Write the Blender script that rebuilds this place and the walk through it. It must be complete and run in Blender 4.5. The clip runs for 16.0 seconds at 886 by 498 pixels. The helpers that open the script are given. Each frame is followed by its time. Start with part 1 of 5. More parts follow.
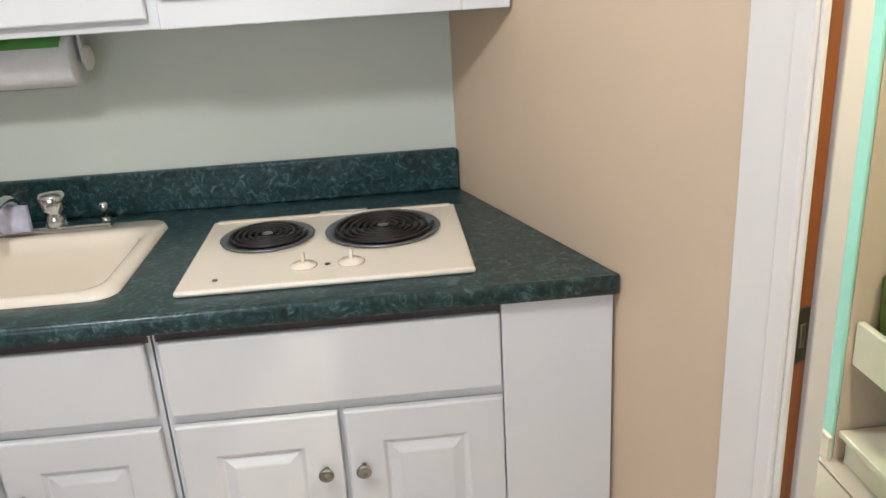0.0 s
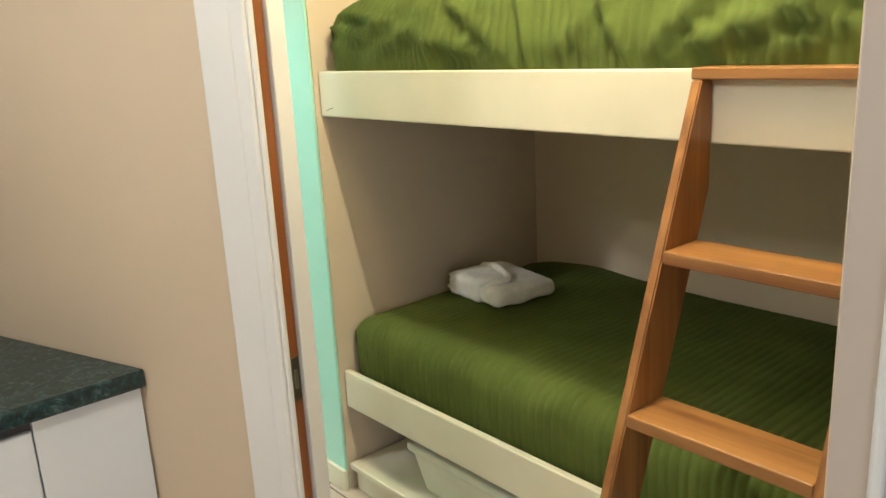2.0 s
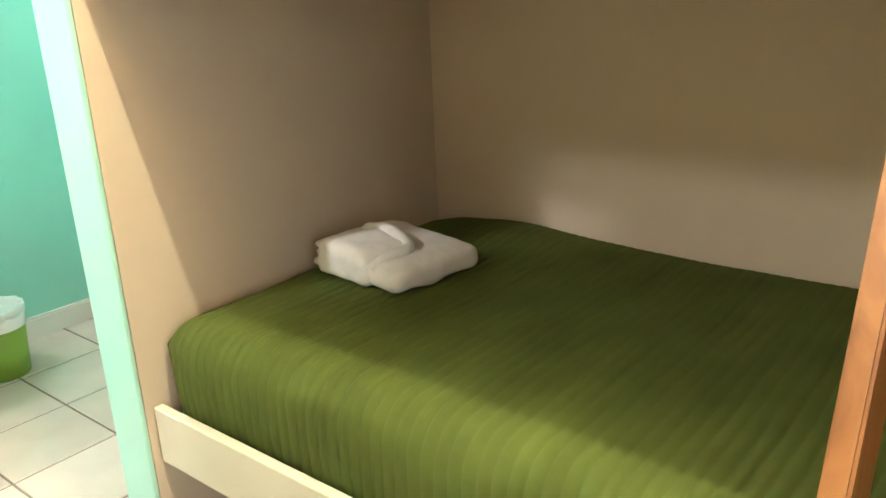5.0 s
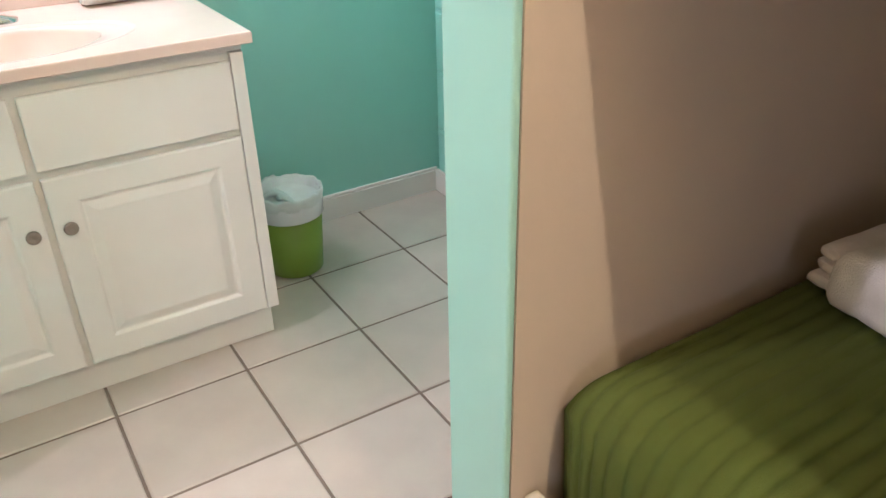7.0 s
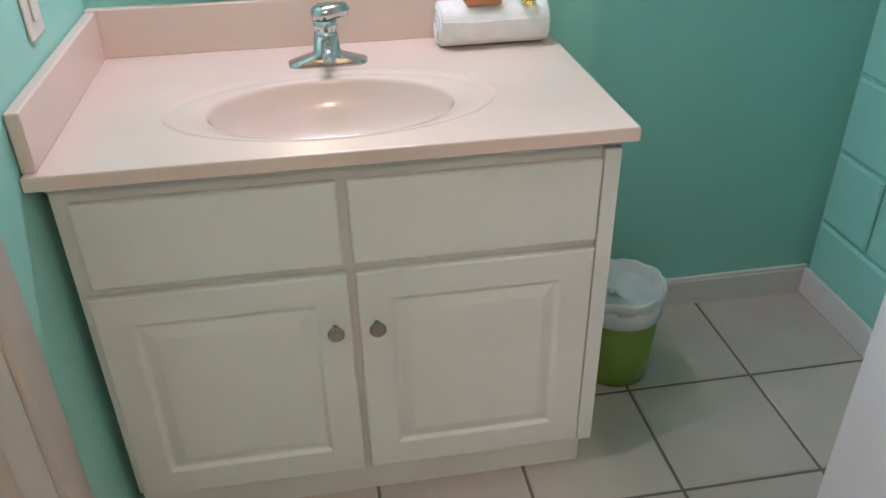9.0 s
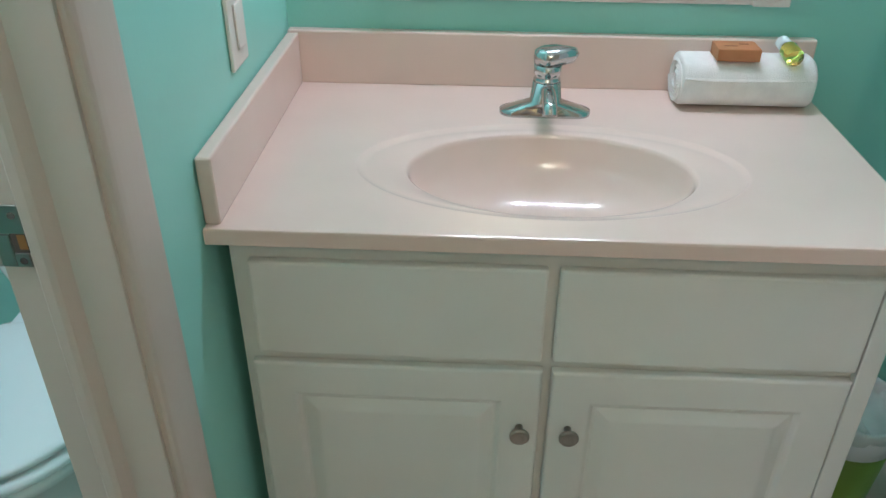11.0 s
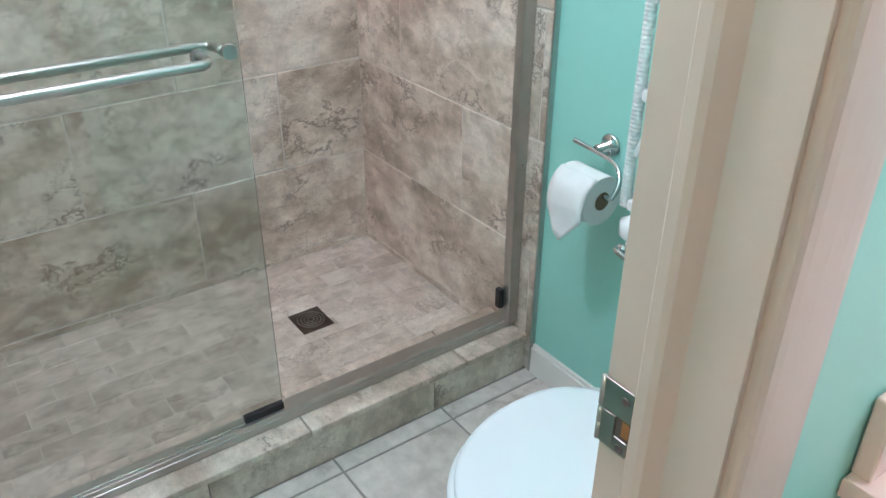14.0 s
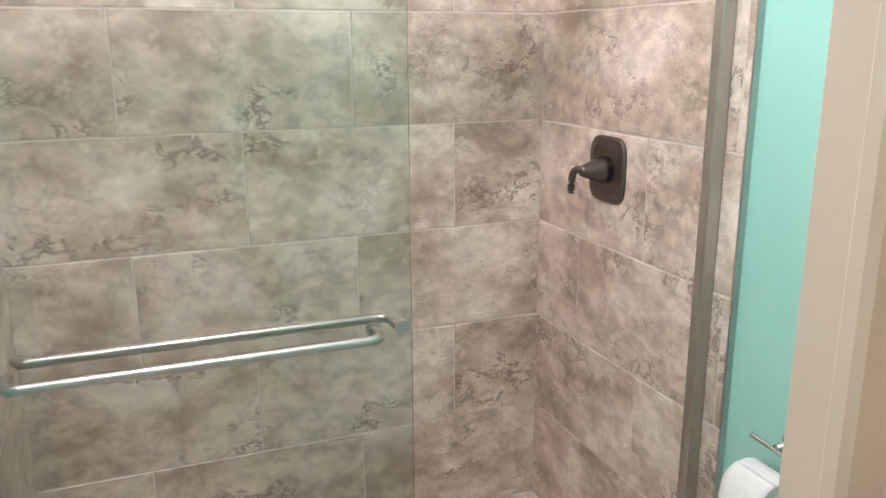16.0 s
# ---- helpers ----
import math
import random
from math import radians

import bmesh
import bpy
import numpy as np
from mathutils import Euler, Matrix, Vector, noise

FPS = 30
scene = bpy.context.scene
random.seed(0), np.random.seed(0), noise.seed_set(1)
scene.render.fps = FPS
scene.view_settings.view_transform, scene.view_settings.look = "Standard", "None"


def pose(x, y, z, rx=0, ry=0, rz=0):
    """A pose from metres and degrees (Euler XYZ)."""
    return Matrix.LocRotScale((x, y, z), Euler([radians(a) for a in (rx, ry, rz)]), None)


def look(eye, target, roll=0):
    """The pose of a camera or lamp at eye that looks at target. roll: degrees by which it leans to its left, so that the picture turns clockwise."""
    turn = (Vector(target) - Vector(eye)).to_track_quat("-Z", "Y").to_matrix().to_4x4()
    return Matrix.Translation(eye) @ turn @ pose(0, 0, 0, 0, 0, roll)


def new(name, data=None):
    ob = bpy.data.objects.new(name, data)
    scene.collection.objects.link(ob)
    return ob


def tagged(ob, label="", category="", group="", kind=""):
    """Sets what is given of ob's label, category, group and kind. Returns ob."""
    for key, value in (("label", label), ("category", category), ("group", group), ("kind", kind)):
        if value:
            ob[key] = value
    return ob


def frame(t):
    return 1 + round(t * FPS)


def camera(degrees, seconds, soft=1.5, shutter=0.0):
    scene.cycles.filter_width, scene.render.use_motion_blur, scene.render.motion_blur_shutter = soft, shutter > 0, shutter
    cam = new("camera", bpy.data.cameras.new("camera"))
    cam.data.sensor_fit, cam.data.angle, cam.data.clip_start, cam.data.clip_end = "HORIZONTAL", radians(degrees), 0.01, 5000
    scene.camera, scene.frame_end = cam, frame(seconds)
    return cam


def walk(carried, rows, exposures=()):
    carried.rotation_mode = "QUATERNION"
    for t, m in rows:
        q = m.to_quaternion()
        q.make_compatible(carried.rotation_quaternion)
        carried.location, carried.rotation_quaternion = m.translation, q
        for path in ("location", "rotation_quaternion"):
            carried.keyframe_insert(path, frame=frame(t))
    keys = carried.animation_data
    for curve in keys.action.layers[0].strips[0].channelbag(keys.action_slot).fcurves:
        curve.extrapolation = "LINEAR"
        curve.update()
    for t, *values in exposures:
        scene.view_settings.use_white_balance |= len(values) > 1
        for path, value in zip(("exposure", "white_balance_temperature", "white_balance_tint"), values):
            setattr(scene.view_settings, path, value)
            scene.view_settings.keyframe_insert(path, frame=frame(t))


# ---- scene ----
cam = camera(58.24, 16.0)
EXPOSURES = [(0.0, 0.52, 5550, 8), (1.0, 0.46, 5800, 3), (3.0, 0.14, 6080, 4), (5.5, 1.24, 6150, 12), (6.5, 0.66, 5950, 24), (7.5, -0.12, 5880, 30), (8.5, -0.50, 5780, 30), (11.0, -0.92, 5350, 17), (12.5, -0.66, 5160, 11), (13.0, -0.62, 5100, 9), (13.5, -0.46, 5350, 20), (14.5, -0.16, 5900, 37), (16.0, -0.28, 6500, 41)]
PATH = [
    (0.0, pose(0.1002, -0.2194, 1.5021, 69.802, 3.328, -4.901)),
    (0.5, pose(0.0445, -0.3487, 1.5346, 70.365, 3.171, -18.227)),
    (1.0, pose(0.0162, -0.4228, 1.5601, 71.785, 3.089, -27.800)),
    (1.5, pose(-0.0005, -0.4651, 1.5539, 73.693, 2.958, -35.095)),
    (2.0, pose(-0.0128, -0.4881, 1.5690, 75.177, 2.889, -41.177)),
    (2.5, pose(0.0015, -0.5033, 1.5668, 76.486, 2.803, -46.072)),
    (3.0, pose(0.0338, -0.5149, 1.5583, 77.570, 2.629, -49.785)),
    (5.5, pose(0.7316, 0.5518, 1.2658, 68.449, 1.726, -50.918)),
    (6.0, pose(0.8119, 0.8109, 1.2494, 64.857, 1.425, -45.911)),
    (6.5, pose(0.8574, 0.9806, 1.2562, 62.191, 1.345, -39.389)),
    (7.0, pose(0.9105, 1.1345, 1.2640, 60.569, 1.193, -32.177)),
    (7.5, pose(0.9418, 1.2555, 1.2930, 59.452, 1.071, -25.150)),
    (8.0, pose(0.9599, 1.4065, 1.3062, 58.781, 1.065, -18.083)),
    (8.5, pose(0.9660, 1.5689, 1.3415, 58.509, 1.072, -12.765)),
    (11.0, pose(0.8712, 1.9650, 1.3654, 58.281, -0.337, 2.863)),
    (11.5, pose(0.8218, 1.9948, 1.3503, 58.540, -0.252, 10.847)),
    (12.0, pose(0.7777, 2.0519, 1.3424, 58.527, -0.409, 19.473)),
    (12.5, pose(0.7557, 2.0782, 1.3564, 58.473, -0.465, 28.617)),
    (13.0, pose(0.7388, 2.1012, 1.3647, 58.309, -0.321, 37.895)),
    (13.5, pose(0.7363, 2.1560, 1.3828, 58.797, -0.399, 46.643)),
    (14.0, pose(0.7404, 2.1992, 1.4215, 60.158, -0.349, 54.290)),
    (14.5, pose(0.7344, 2.2161, 1.4678, 62.846, -0.208, 60.347)),
    (15.0, pose(0.7284, 2.2287, 1.5018, 66.497, 0.006, 64.523)),
    (15.5, pose(0.7319, 2.2584, 1.5216, 71.007, 0.171, 66.975)),
    (16.0, pose(0.7316, 2.2669, 1.5371, 75.585, 0.225, 68.547)),
]
walk(cam, PATH, EXPOSURES)

# ---- light ----
world = bpy.data.worlds.new("world")
scene.world = world
world.use_nodes = True
wn = world.node_tree.nodes
sky = wn.new("ShaderNodeTexSky")
sky.sky_type, sky.sun_disc = "NISHITA", False
sky.sun_elevation, sky.sun_rotation = radians(40), radians(200)
world.node_tree.links.new(sky.outputs[0], wn["Background"].inputs[0])
wn["Background"].inputs[1].default_value = 0.08


def lamp(name, kind, m, power, color, size=0.1, size_y=None):
    data = bpy.data.lights.new(name, kind)
    data.energy, data.color = power, color
    if kind == "AREA":
        data.size = size
        if size_y:
            data.shape, data.size_y = "RECTANGLE", size_y
    else:
        data.shadow_soft_size = size
    ob = new(name, data)
    ob.matrix_world = m
    return ob


WARM, COOL, NEUTRAL = (1.0, 0.87, 0.57), (0.80, 0.90, 1.0), (1.0, 0.93, 0.84)
CEIL = 2.62
KITCHEN_W, HALL_W, VANITY_W, BATH_W = 18, 57, 42, 54
lamp("window_daylight", "AREA", look((-0.6, -2.55, 1.45), (-0.2, 0.5, 1.2)), KITCHEN_W, COOL, 1.7, 1.3)
lamp("kitchen_lamp", "POINT", pose(-0.48, 0.36, 2.22), 32, NEUTRAL, 0.09)
lamp("hall_lamp", "POINT", pose(1.148, 0.46, 2.50), HALL_W, WARM, 0.012)
lamp("vanity_lamp_a", "POINT", pose(0.86, 3.375, 1.94), VANITY_W / 3, (1.0, 0.92, 0.89), 0.035)
lamp("vanity_lamp_b", "POINT", pose(1.02, 3.375, 1.94), VANITY_W / 3, (1.0, 0.92, 0.89), 0.035)
lamp("vanity_lamp_c", "POINT", pose(1.18, 3.375, 1.94), VANITY_W / 3, (1.0, 0.92, 0.89), 0.035)
lamp("bath_lamp", "POINT", pose(-0.32, 2.34, 2.36), BATH_W, (1.0, 0.94, 0.92), 0.06)


# ---- materials ----
def material(name, color, rough=0.5, metal=0.0, vary=0.06, scale=6.0, bump=0.0, bump_scale=150.0, color2=None, spec=0.5, random_tone=0.0, coat=0.0):
    """Paint, plastic, metal: a base colour with soft variation at two scales and fine relief."""
    m = bpy.data.materials.new(name)
    m.use_nodes = True
    n, l = m.node_tree.nodes, m.node_tree.links
    b = n["Principled BSDF"]
    b.inputs["Roughness"].default_value, b.inputs["Metallic"].default_value = rough, metal
    b.inputs["Specular IOR Level"].default_value = spec
    b.inputs["Coat Weight"].default_value = coat
    tc = n.new("ShaderNodeTexCoord")
    big = n.new("ShaderNodeTexNoise")
    big.inputs["Scale"].default_value, big.inputs["Detail"].default_value = scale, 5
    l.new(tc.outputs["Object"], big.inputs["Vector"])
    ramp = n.new("ShaderNodeValToRGB")
    c2 = color2 or tuple(c * (1 - vary * 2) for c in color)
    ramp.color_ramp.elements[0].color, ramp.color_ramp.elements[1].color = (*c2, 1), (*color, 1)
    ramp.color_ramp.elements[0].position, ramp.color_ramp.elements[1].position = 0.3, 0.65
    l.new(big.outputs[0], ramp.inputs[0])
    out = ramp.outputs[0]
    if random_tone:
        info = n.new("ShaderNodeObjectInfo")
        mr = n.new("ShaderNodeMapRange")
        mr.inputs[3].default_value, mr.inputs[4].default_value = 1 - random_tone, 1 + random_tone
        l.new(info.outputs["Random"], mr.inputs[0])
        mul = n.new("ShaderNodeMix")
        mul.data_type, mul.blend_type = "RGBA", "MULTIPLY"
        mul.inputs[0].default_value = 1
        l.new(out, mul.inputs[6])
        l.new(mr.outputs[0], mul.inputs[7])
        out = mul.outputs[2]
    l.new(out, b.inputs["Base Color"])
    fine = n.new("ShaderNodeTexNoise")
    fine.inputs["Scale"].default_value, fine.inputs["Detail"].default_value = bump_scale, 4
    l.new(tc.outputs["Object"], fine.inputs["Vector"])
    if bump:
        bp = n.new("ShaderNodeBump")
        bp.inputs["Strength"].default_value, bp.inputs["Distance"].default_value = bump, 0.002
        l.new(fine.outputs[0], bp.inputs["Height"])
        l.new(bp.outputs[0], b.inputs["Normal"])
    mr2 = n.new("ShaderNodeMapRange")
    mr2.inputs[3].default_value, mr2.inputs[4].default_value = max(0.02, rough - 0.015), min(1, rough + 0.02)
    l.new(big.outputs[0], mr2.inputs[0])
    l.new(mr2.outputs[0], b.inputs["Roughness"])
    return m


def stone(name, colors, scale, rough, stretch=(1, 1, 1), bump=0.15, per_piece=True, vein=0.0, swirl=1.4):
    """Veined stone or laminate: warped noise through a ramp, offset from piece to piece."""
    m = bpy.data.materials.new(name)
    m.use_nodes = True
    n, l = m.node_tree.nodes, m.node_tree.links
    b = n["Principled BSDF"]
    b.inputs["Roughness"].default_value = rough
    tc = n.new("ShaderNodeTexCoord")
    mp = n.new("ShaderNodeMapping")
    mp.inputs["Scale"].default_value = stretch
    l.new(tc.outputs["Object"], mp.inputs["Vector"])
    vec = mp.outputs[0]
    if per_piece:
        info = n.new("ShaderNodeObjectInfo")
        sc = n.new("ShaderNodeVectorMath")
        sc.operation = "SCALE"
        sc.inputs["Scale"].default_value = 40.0
        cb = n.new("ShaderNodeCombineXYZ")
        for k in range(3):
            l.new(info.outputs["Random"], cb.inputs[k])
        l.new(cb.outputs[0], sc.inputs[0])
        ad = n.new("ShaderNodeVectorMath")
        l.new(vec, ad.inputs[0])
        l.new(sc.outputs[0], ad.inputs[1])
        vec = ad.outputs[0]
    a = n.new("ShaderNodeTexNoise")
    a.inputs["Scale"].default_value, a.inputs["Detail"].default_value = scale, 9
    a.inputs["Roughness"].default_value, a.inputs["Distortion"].default_value = 0.62, swirl
    l.new(vec, a.inputs["Vector"])
    ramp = n.new("ShaderNodeValToRGB")
    els = ramp.color_ramp.elements
    while len(els) < len(colors):
        els.new(0.5)
    for e, (p, c) in zip(els, colors):
        e.position, e.color = p, (*c, 1)
    l.new(a.outputs[0], ramp.inputs[0])
    g = n.new("ShaderNodeTexNoise")
    g.inputs["Scale"].default_value, g.inputs["Detail"].default_value = scale * 9, 6
    l.new(vec, g.inputs["Vector"])
    mr = n.new("ShaderNodeMapRange")
    mr.inputs[1].default_value, mr.inputs[2].default_value = 0.3, 0.7
    mr.inputs[3].default_value, mr.inputs[4].default_value = 0.84, 1.1
    l.new(g.outputs[0], mr.inputs[0])
    mul = n.new("ShaderNodeMix")
    mul.data_type, mul.blend_type = "RGBA", "MULTIPLY"
    mul.inputs[0].default_value = 1
    l.new(ramp.outputs[0], mul.inputs[6])
    l.new(mr.outputs[0], mul.inputs[7])
    tone = mul.outputs[2]
    if vein:
        # thin ragged veins, only where a slow mask lets them through
        v = n.new("ShaderNodeTexNoise")
        v.inputs["Scale"].default_value, v.inputs["Detail"].default_value = scale * 1.25, 9
        v.inputs["Roughness"].default_value, v.inputs["Distortion"].default_value = 0.66, 0.35
        l.new(vec, v.inputs["Vector"])
        sub = n.new("ShaderNodeMath")
        sub.operation = "SUBTRACT"
        sub.inputs[1].default_value = 0.5
        l.new(v.outputs[0], sub.inputs[0])
        ab = n.new("ShaderNodeMath")
        ab.operation = "ABSOLUTE"
        l.new(sub.outputs[0], ab.inputs[0])
        thin = n.new("ShaderNodeMapRange")
        thin.inputs[1].default_value, thin.inputs[2].default_value = 0.0, 0.040
        thin.inputs[3].default_value, thin.inputs[4].default_value = 1.0, 0.0
        l.new(ab.outputs[0], thin.inputs[0])
        mask = n.new("ShaderNodeTexNoise")
        mask.inputs["Scale"].default_value, mask.inputs["Detail"].default_value = scale * 1.3, 3
        l.new(vec, mask.inputs["Vector"])
        gate = n.new("ShaderNodeMapRange")
        gate.inputs[1].default_value, gate.inputs[2].default_value = 0.45, 0.60
        gate.inputs[3].default_value, gate.inputs[4].default_value = 0.0, vein
        l.new(mask.outputs[0], gate.inputs[0])
        both = n.new("ShaderNodeMath")
        both.operation = "MULTIPLY"
        l.new(thin.outputs[0], both.inputs[0])
        l.new(gate.outputs[0], both.inputs[1])
        mx = n.new("ShaderNodeMix")
        mx.data_type = "RGBA"
        mx.inputs[7].default_value = (0.20, 0.145, 0.11, 1)
        l.new(both.outputs[0], mx.inputs[0])
        l.new(tone, mx.inputs[6])
        tone = mx.outputs[2]
    l.new(tone, b.inputs["Base Color"])
    bp = n.new("ShaderNodeBump")
    bp.inputs["Strength"].default_value, bp.inputs["Distance"].default_value = bump, 0.003
    l.new(a.outputs[0], bp.inputs["Height"])
    l.new(bp.outputs[0], b.inputs["Normal"])
    return m


def travertine(name, dark, mid, light, vein=0.75, rough=0.30):
    """Clouded travertine: soft bands, ragged brown vein clusters, chalky patches and fine pitting, new on every tile."""
    m = bpy.data.materials.new(name)
    m.use_nodes = True
    n, l = m.node_tree.nodes, m.node_tree.links
    b = n["Principled BSDF"]
    b.inputs["Roughness"].default_value = rough
    tc, info = n.new("ShaderNodeTexCoord"), n.new("ShaderNodeObjectInfo")
    mp = n.new("ShaderNodeMapping")
    mp.inputs["Scale"].default_value = (0.95, 1.25, 1.0)
    l.new(tc.outputs["Object"], mp.inputs["Vector"])
    shift = n.new("ShaderNodeVectorMath")
    shift.operation = "MULTIPLY_ADD"
    shift.inputs[1].default_value = (37.0, 53.0, 71.0)
    l.new(info.outputs["Random"], shift.inputs[0])
    l.new(mp.outputs[0], shift.inputs[2])

    def field(scale, detail, roughness, distortion):
        t = n.new("ShaderNodeTexNoise")
        t.inputs["Scale"].default_value, t.inputs["Detail"].default_value = scale, detail
        t.inputs["Roughness"].default_value, t.inputs["Distortion"].default_value = roughness, distortion
        l.new(shift.outputs[0], t.inputs["Vector"])
        return t.outputs[0]

    def span(src, a, c, lo, hi):
        r = n.new("ShaderNodeMapRange")
        for k, v in enumerate((a, c, lo, hi)):
            r.inputs[k + 1].default_value = v
        l.new(src, r.inputs[0])
        return r.outputs[0]

    def calc(op, x, y):
        q = n.new("ShaderNodeMath")
        q.operation = op
        for k, v in enumerate((x, y)):
            if isinstance(v, float):
                q.inputs[k].default_value = v
            else:
                l.new(v, q.inputs[k])
        return q.outputs[0]

    def mix(fac, x, color, blend="MIX"):
        q = n.new("ShaderNodeMix")
        q.data_type, q.blend_type = "RGBA", blend
        if isinstance(fac, float):
            q.inputs[0].default_value = fac
        else:
            l.new(fac, q.inputs[0])
        l.new(x, q.inputs[6])
        if isinstance(color, tuple):
            q.inputs[7].default_value = (*color, 1)
        else:
            l.new(color, q.inputs[7])
        return q.outputs[2]

    cloud = field(5.0, 7, 0.60, 0.15)
    ramp = n.new("ShaderNodeValToRGB")
    els = ramp.color_ramp.elements
    els.new(0.5)
    for e, p, c in zip(els, (0.36, 0.49, 0.64), (dark, mid, light)):
        e.position, e.color = p, (*c, 1)
    l.new(cloud, ramp.inputs[0])
    mottle = field(20.0, 9, 0.68, 0.1)
    col = mix(1.0, ramp.outputs[0], span(mottle, 0.32, 0.68, 0.81, 1.15), "MULTIPLY")
    chalk = span(field(8.0, 10, 0.70, 0.2), 0.55, 0.60, 0.0, 0.55)
    col = mix(chalk, col, light)
    # vein clusters: thin ragged lines let through by a slow mask
    gate = span(field(3.4, 5, 0.55, 0.1), 0.53, 0.60, 0.0, vein)
    line = calc("ABSOLUTE", calc("SUBTRACT", field(8.5, 11, 0.66, 0.2), 0.5), 0.0)
    col = mix(calc("MULTIPLY", span(line, 0.0, 0.030, 1.0, 0.0), gate), col, (0.19, 0.135, 0.10))
    crack = calc("ABSOLUTE", calc("SUBTRACT", field(2.6, 12, 0.62, 0.2), 0.47), 0.0)
    col = mix(span(crack, 0.0, 0.006, 0.55 * vein, 0.0), col, (0.24, 0.17, 0.13))
    pits = field(110.0, 4, 0.6, 0.0)
    col = mix(1.0, col, span(pits, 0.35, 0.65, 0.92, 1.06), "MULTIPLY")
    l.new(col, b.inputs["Base Color"])
    bp = n.new("ShaderNodeBump")
    bp.inputs["Strength"].default_value, bp.inputs["Distance"].default_value = 0.18, 0.002
    l.new(mottle, bp.inputs["Height"])
    l.new(bp.outputs[0], b.inputs["Normal"])
    return m


def wood(name, light, dark, axis=2, rough=0.4):
    m = bpy.data.materials.new(name)
    m.use_nodes = True
    n, l = m.node_tree.nodes, m.node_tree.links
    b = n["Principled BSDF"]
    b.inputs["Roughness"].default_value = rough
    tc = n.new("ShaderNodeTexCoord")
    mp = n.new("ShaderNodeMapping")
    s = [34.0, 34.0, 34.0]
    s[axis] = 1.6
    mp.inputs["Scale"].default_value = s
    l.new(tc.outputs["Object"], mp.inputs["Vector"])
    a = n.new("ShaderNodeTexNoise")
    a.inputs["Scale"].default_value, a.inputs["Detail"].default_value, a.inputs["Distortion"].default_value = 1.0, 8, 0.6
    l.new(mp.outputs[0], a.inputs["Vector"])
    ramp = n.new("ShaderNodeValToRGB")
    ramp.color_ramp.elements[0].color, ramp.color_ramp.elements[1].color = (*dark, 1), (*light, 1)
    ramp.color_ramp.elements[0].position, ramp.color_ramp.elements[1].position = 0.32, 0.66
    l.new(a.outputs[0], ramp.inputs[0])
    l.new(ramp.outputs[0], b.inputs["Base Color"])
    bp = n.new("ShaderNodeBump")
    bp.inputs["Strength"].default_value, bp.inputs["Distance"].default_value = 0.12, 0.001
    l.new(a.outputs[0], bp.inputs["Height"])
    l.new(bp.outputs[0], b.inputs["Normal"])
    return m


def glass(name, color, rough=0.0):
    m = bpy.data.materials.new(name)
    m.use_nodes = True
    b = m.node_tree.nodes["Principled BSDF"]
    b.inputs["Base Color"].default_value = (*color, 1)
    b.inputs["Transmission Weight"].default_value, b.inputs["Roughness"].default_value, b.inputs["IOR"].default_value = 1.0, rough, 1.45
    return m


BEIGE = material("beige_wall_paint", (0.66, 0.52, 0.37), 0.6, vary=0.03, scale=2.0, bump=0.12)
PALE = material("pale_sage_wall_paint", (0.66, 0.69, 0.60), 0.5, vary=0.03, scale=2.0, bump=0.10)
TAUPE = material("taupe_alcove_paint", (0.64, 0.535, 0.41), 0.6, vary=0.03, scale=2.0, bump=0.12)
MINT = material("mint_wall_paint", (0.32, 0.69, 0.60), 0.42, vary=0.03, scale=2.5, bump=0.14)
MINT_PALE = material("pale_mint_gloss_paint", (0.42, 0.76, 0.66), 0.35, vary=0.02, scale=3.0, bump=0.10)
TRIM = material("white_trim_paint", (0.80, 0.76, 0.72), 0.35, vary=0.02, scale=4.0, bump=0.06)
CREAM = material("cream_trim_paint", (0.74, 0.68, 0.54), 0.42, vary=0.04, scale=5.0, bump=0.10)
TAN_TRIM = material("tan_cream_jamb_paint", (0.57, 0.48, 0.41), 0.38, vary=0.03, scale=4.0, bump=0.10)
CEILING = material("white_ceiling_paint", (0.80, 0.78, 0.73), 0.8, vary=0.02, bump=0.2)
CAB = material("white_cabinet_thermofoil", (0.78, 0.77, 0.76), 0.32, vary=0.02, scale=3.0, bump=0.03)
VAN = material("painted_vanity_white", (0.77, 0.77, 0.72), 0.40, vary=0.03, scale=4.0, bump=0.12, bump_scale=90)
GAP_SHADE = material("dark_gap_and_shade", (0.10, 0.08, 0.07), 0.8)
ENAMEL = material("almond_enamel", (0.86, 0.76, 0.62), 0.18, vary=0.015, scale=3.0, coat=0.3)
COIL = material("blackened_coil", (0.035, 0.028, 0.025), 0.5, metal=0.4, vary=0.2, scale=40)
BOWL = material("grey_drip_bowl", (0.20, 0.21, 0.22), 0.35, metal=0.7, scale=20)
CHROME = material("chrome", (0.58, 0.60, 0.60), 0.10, metal=1.0, vary=0.02)
NICKEL = material("brushed_nickel", (0.36, 0.33, 0.29), 0.30, metal=1.0, vary=0.06, scale=30)
STEEL = material("brushed_aluminium", (0.52, 0.51, 0.48), 0.34, metal=1.0, vary=0.05, scale=25)
BRONZE = material("dark_bronze", (0.16, 0.13, 0.11), 0.34, metal=0.85, vary=0.10, scale=20)
BLACK = material("black_plastic", (0.012, 0.012, 0.014), 0.4)
BLACKGLASS = material("black_glass", (0.006, 0.006, 0.008), 0.04, coat=0.5)
PORC = material("white_porcelain", (0.80, 0.83, 0.82), 0.10, vary=0.01, coat=0.5)
SEATP = material("white_seat_plastic", (0.78, 0.84, 0.85), 0.28, vary=0.01)
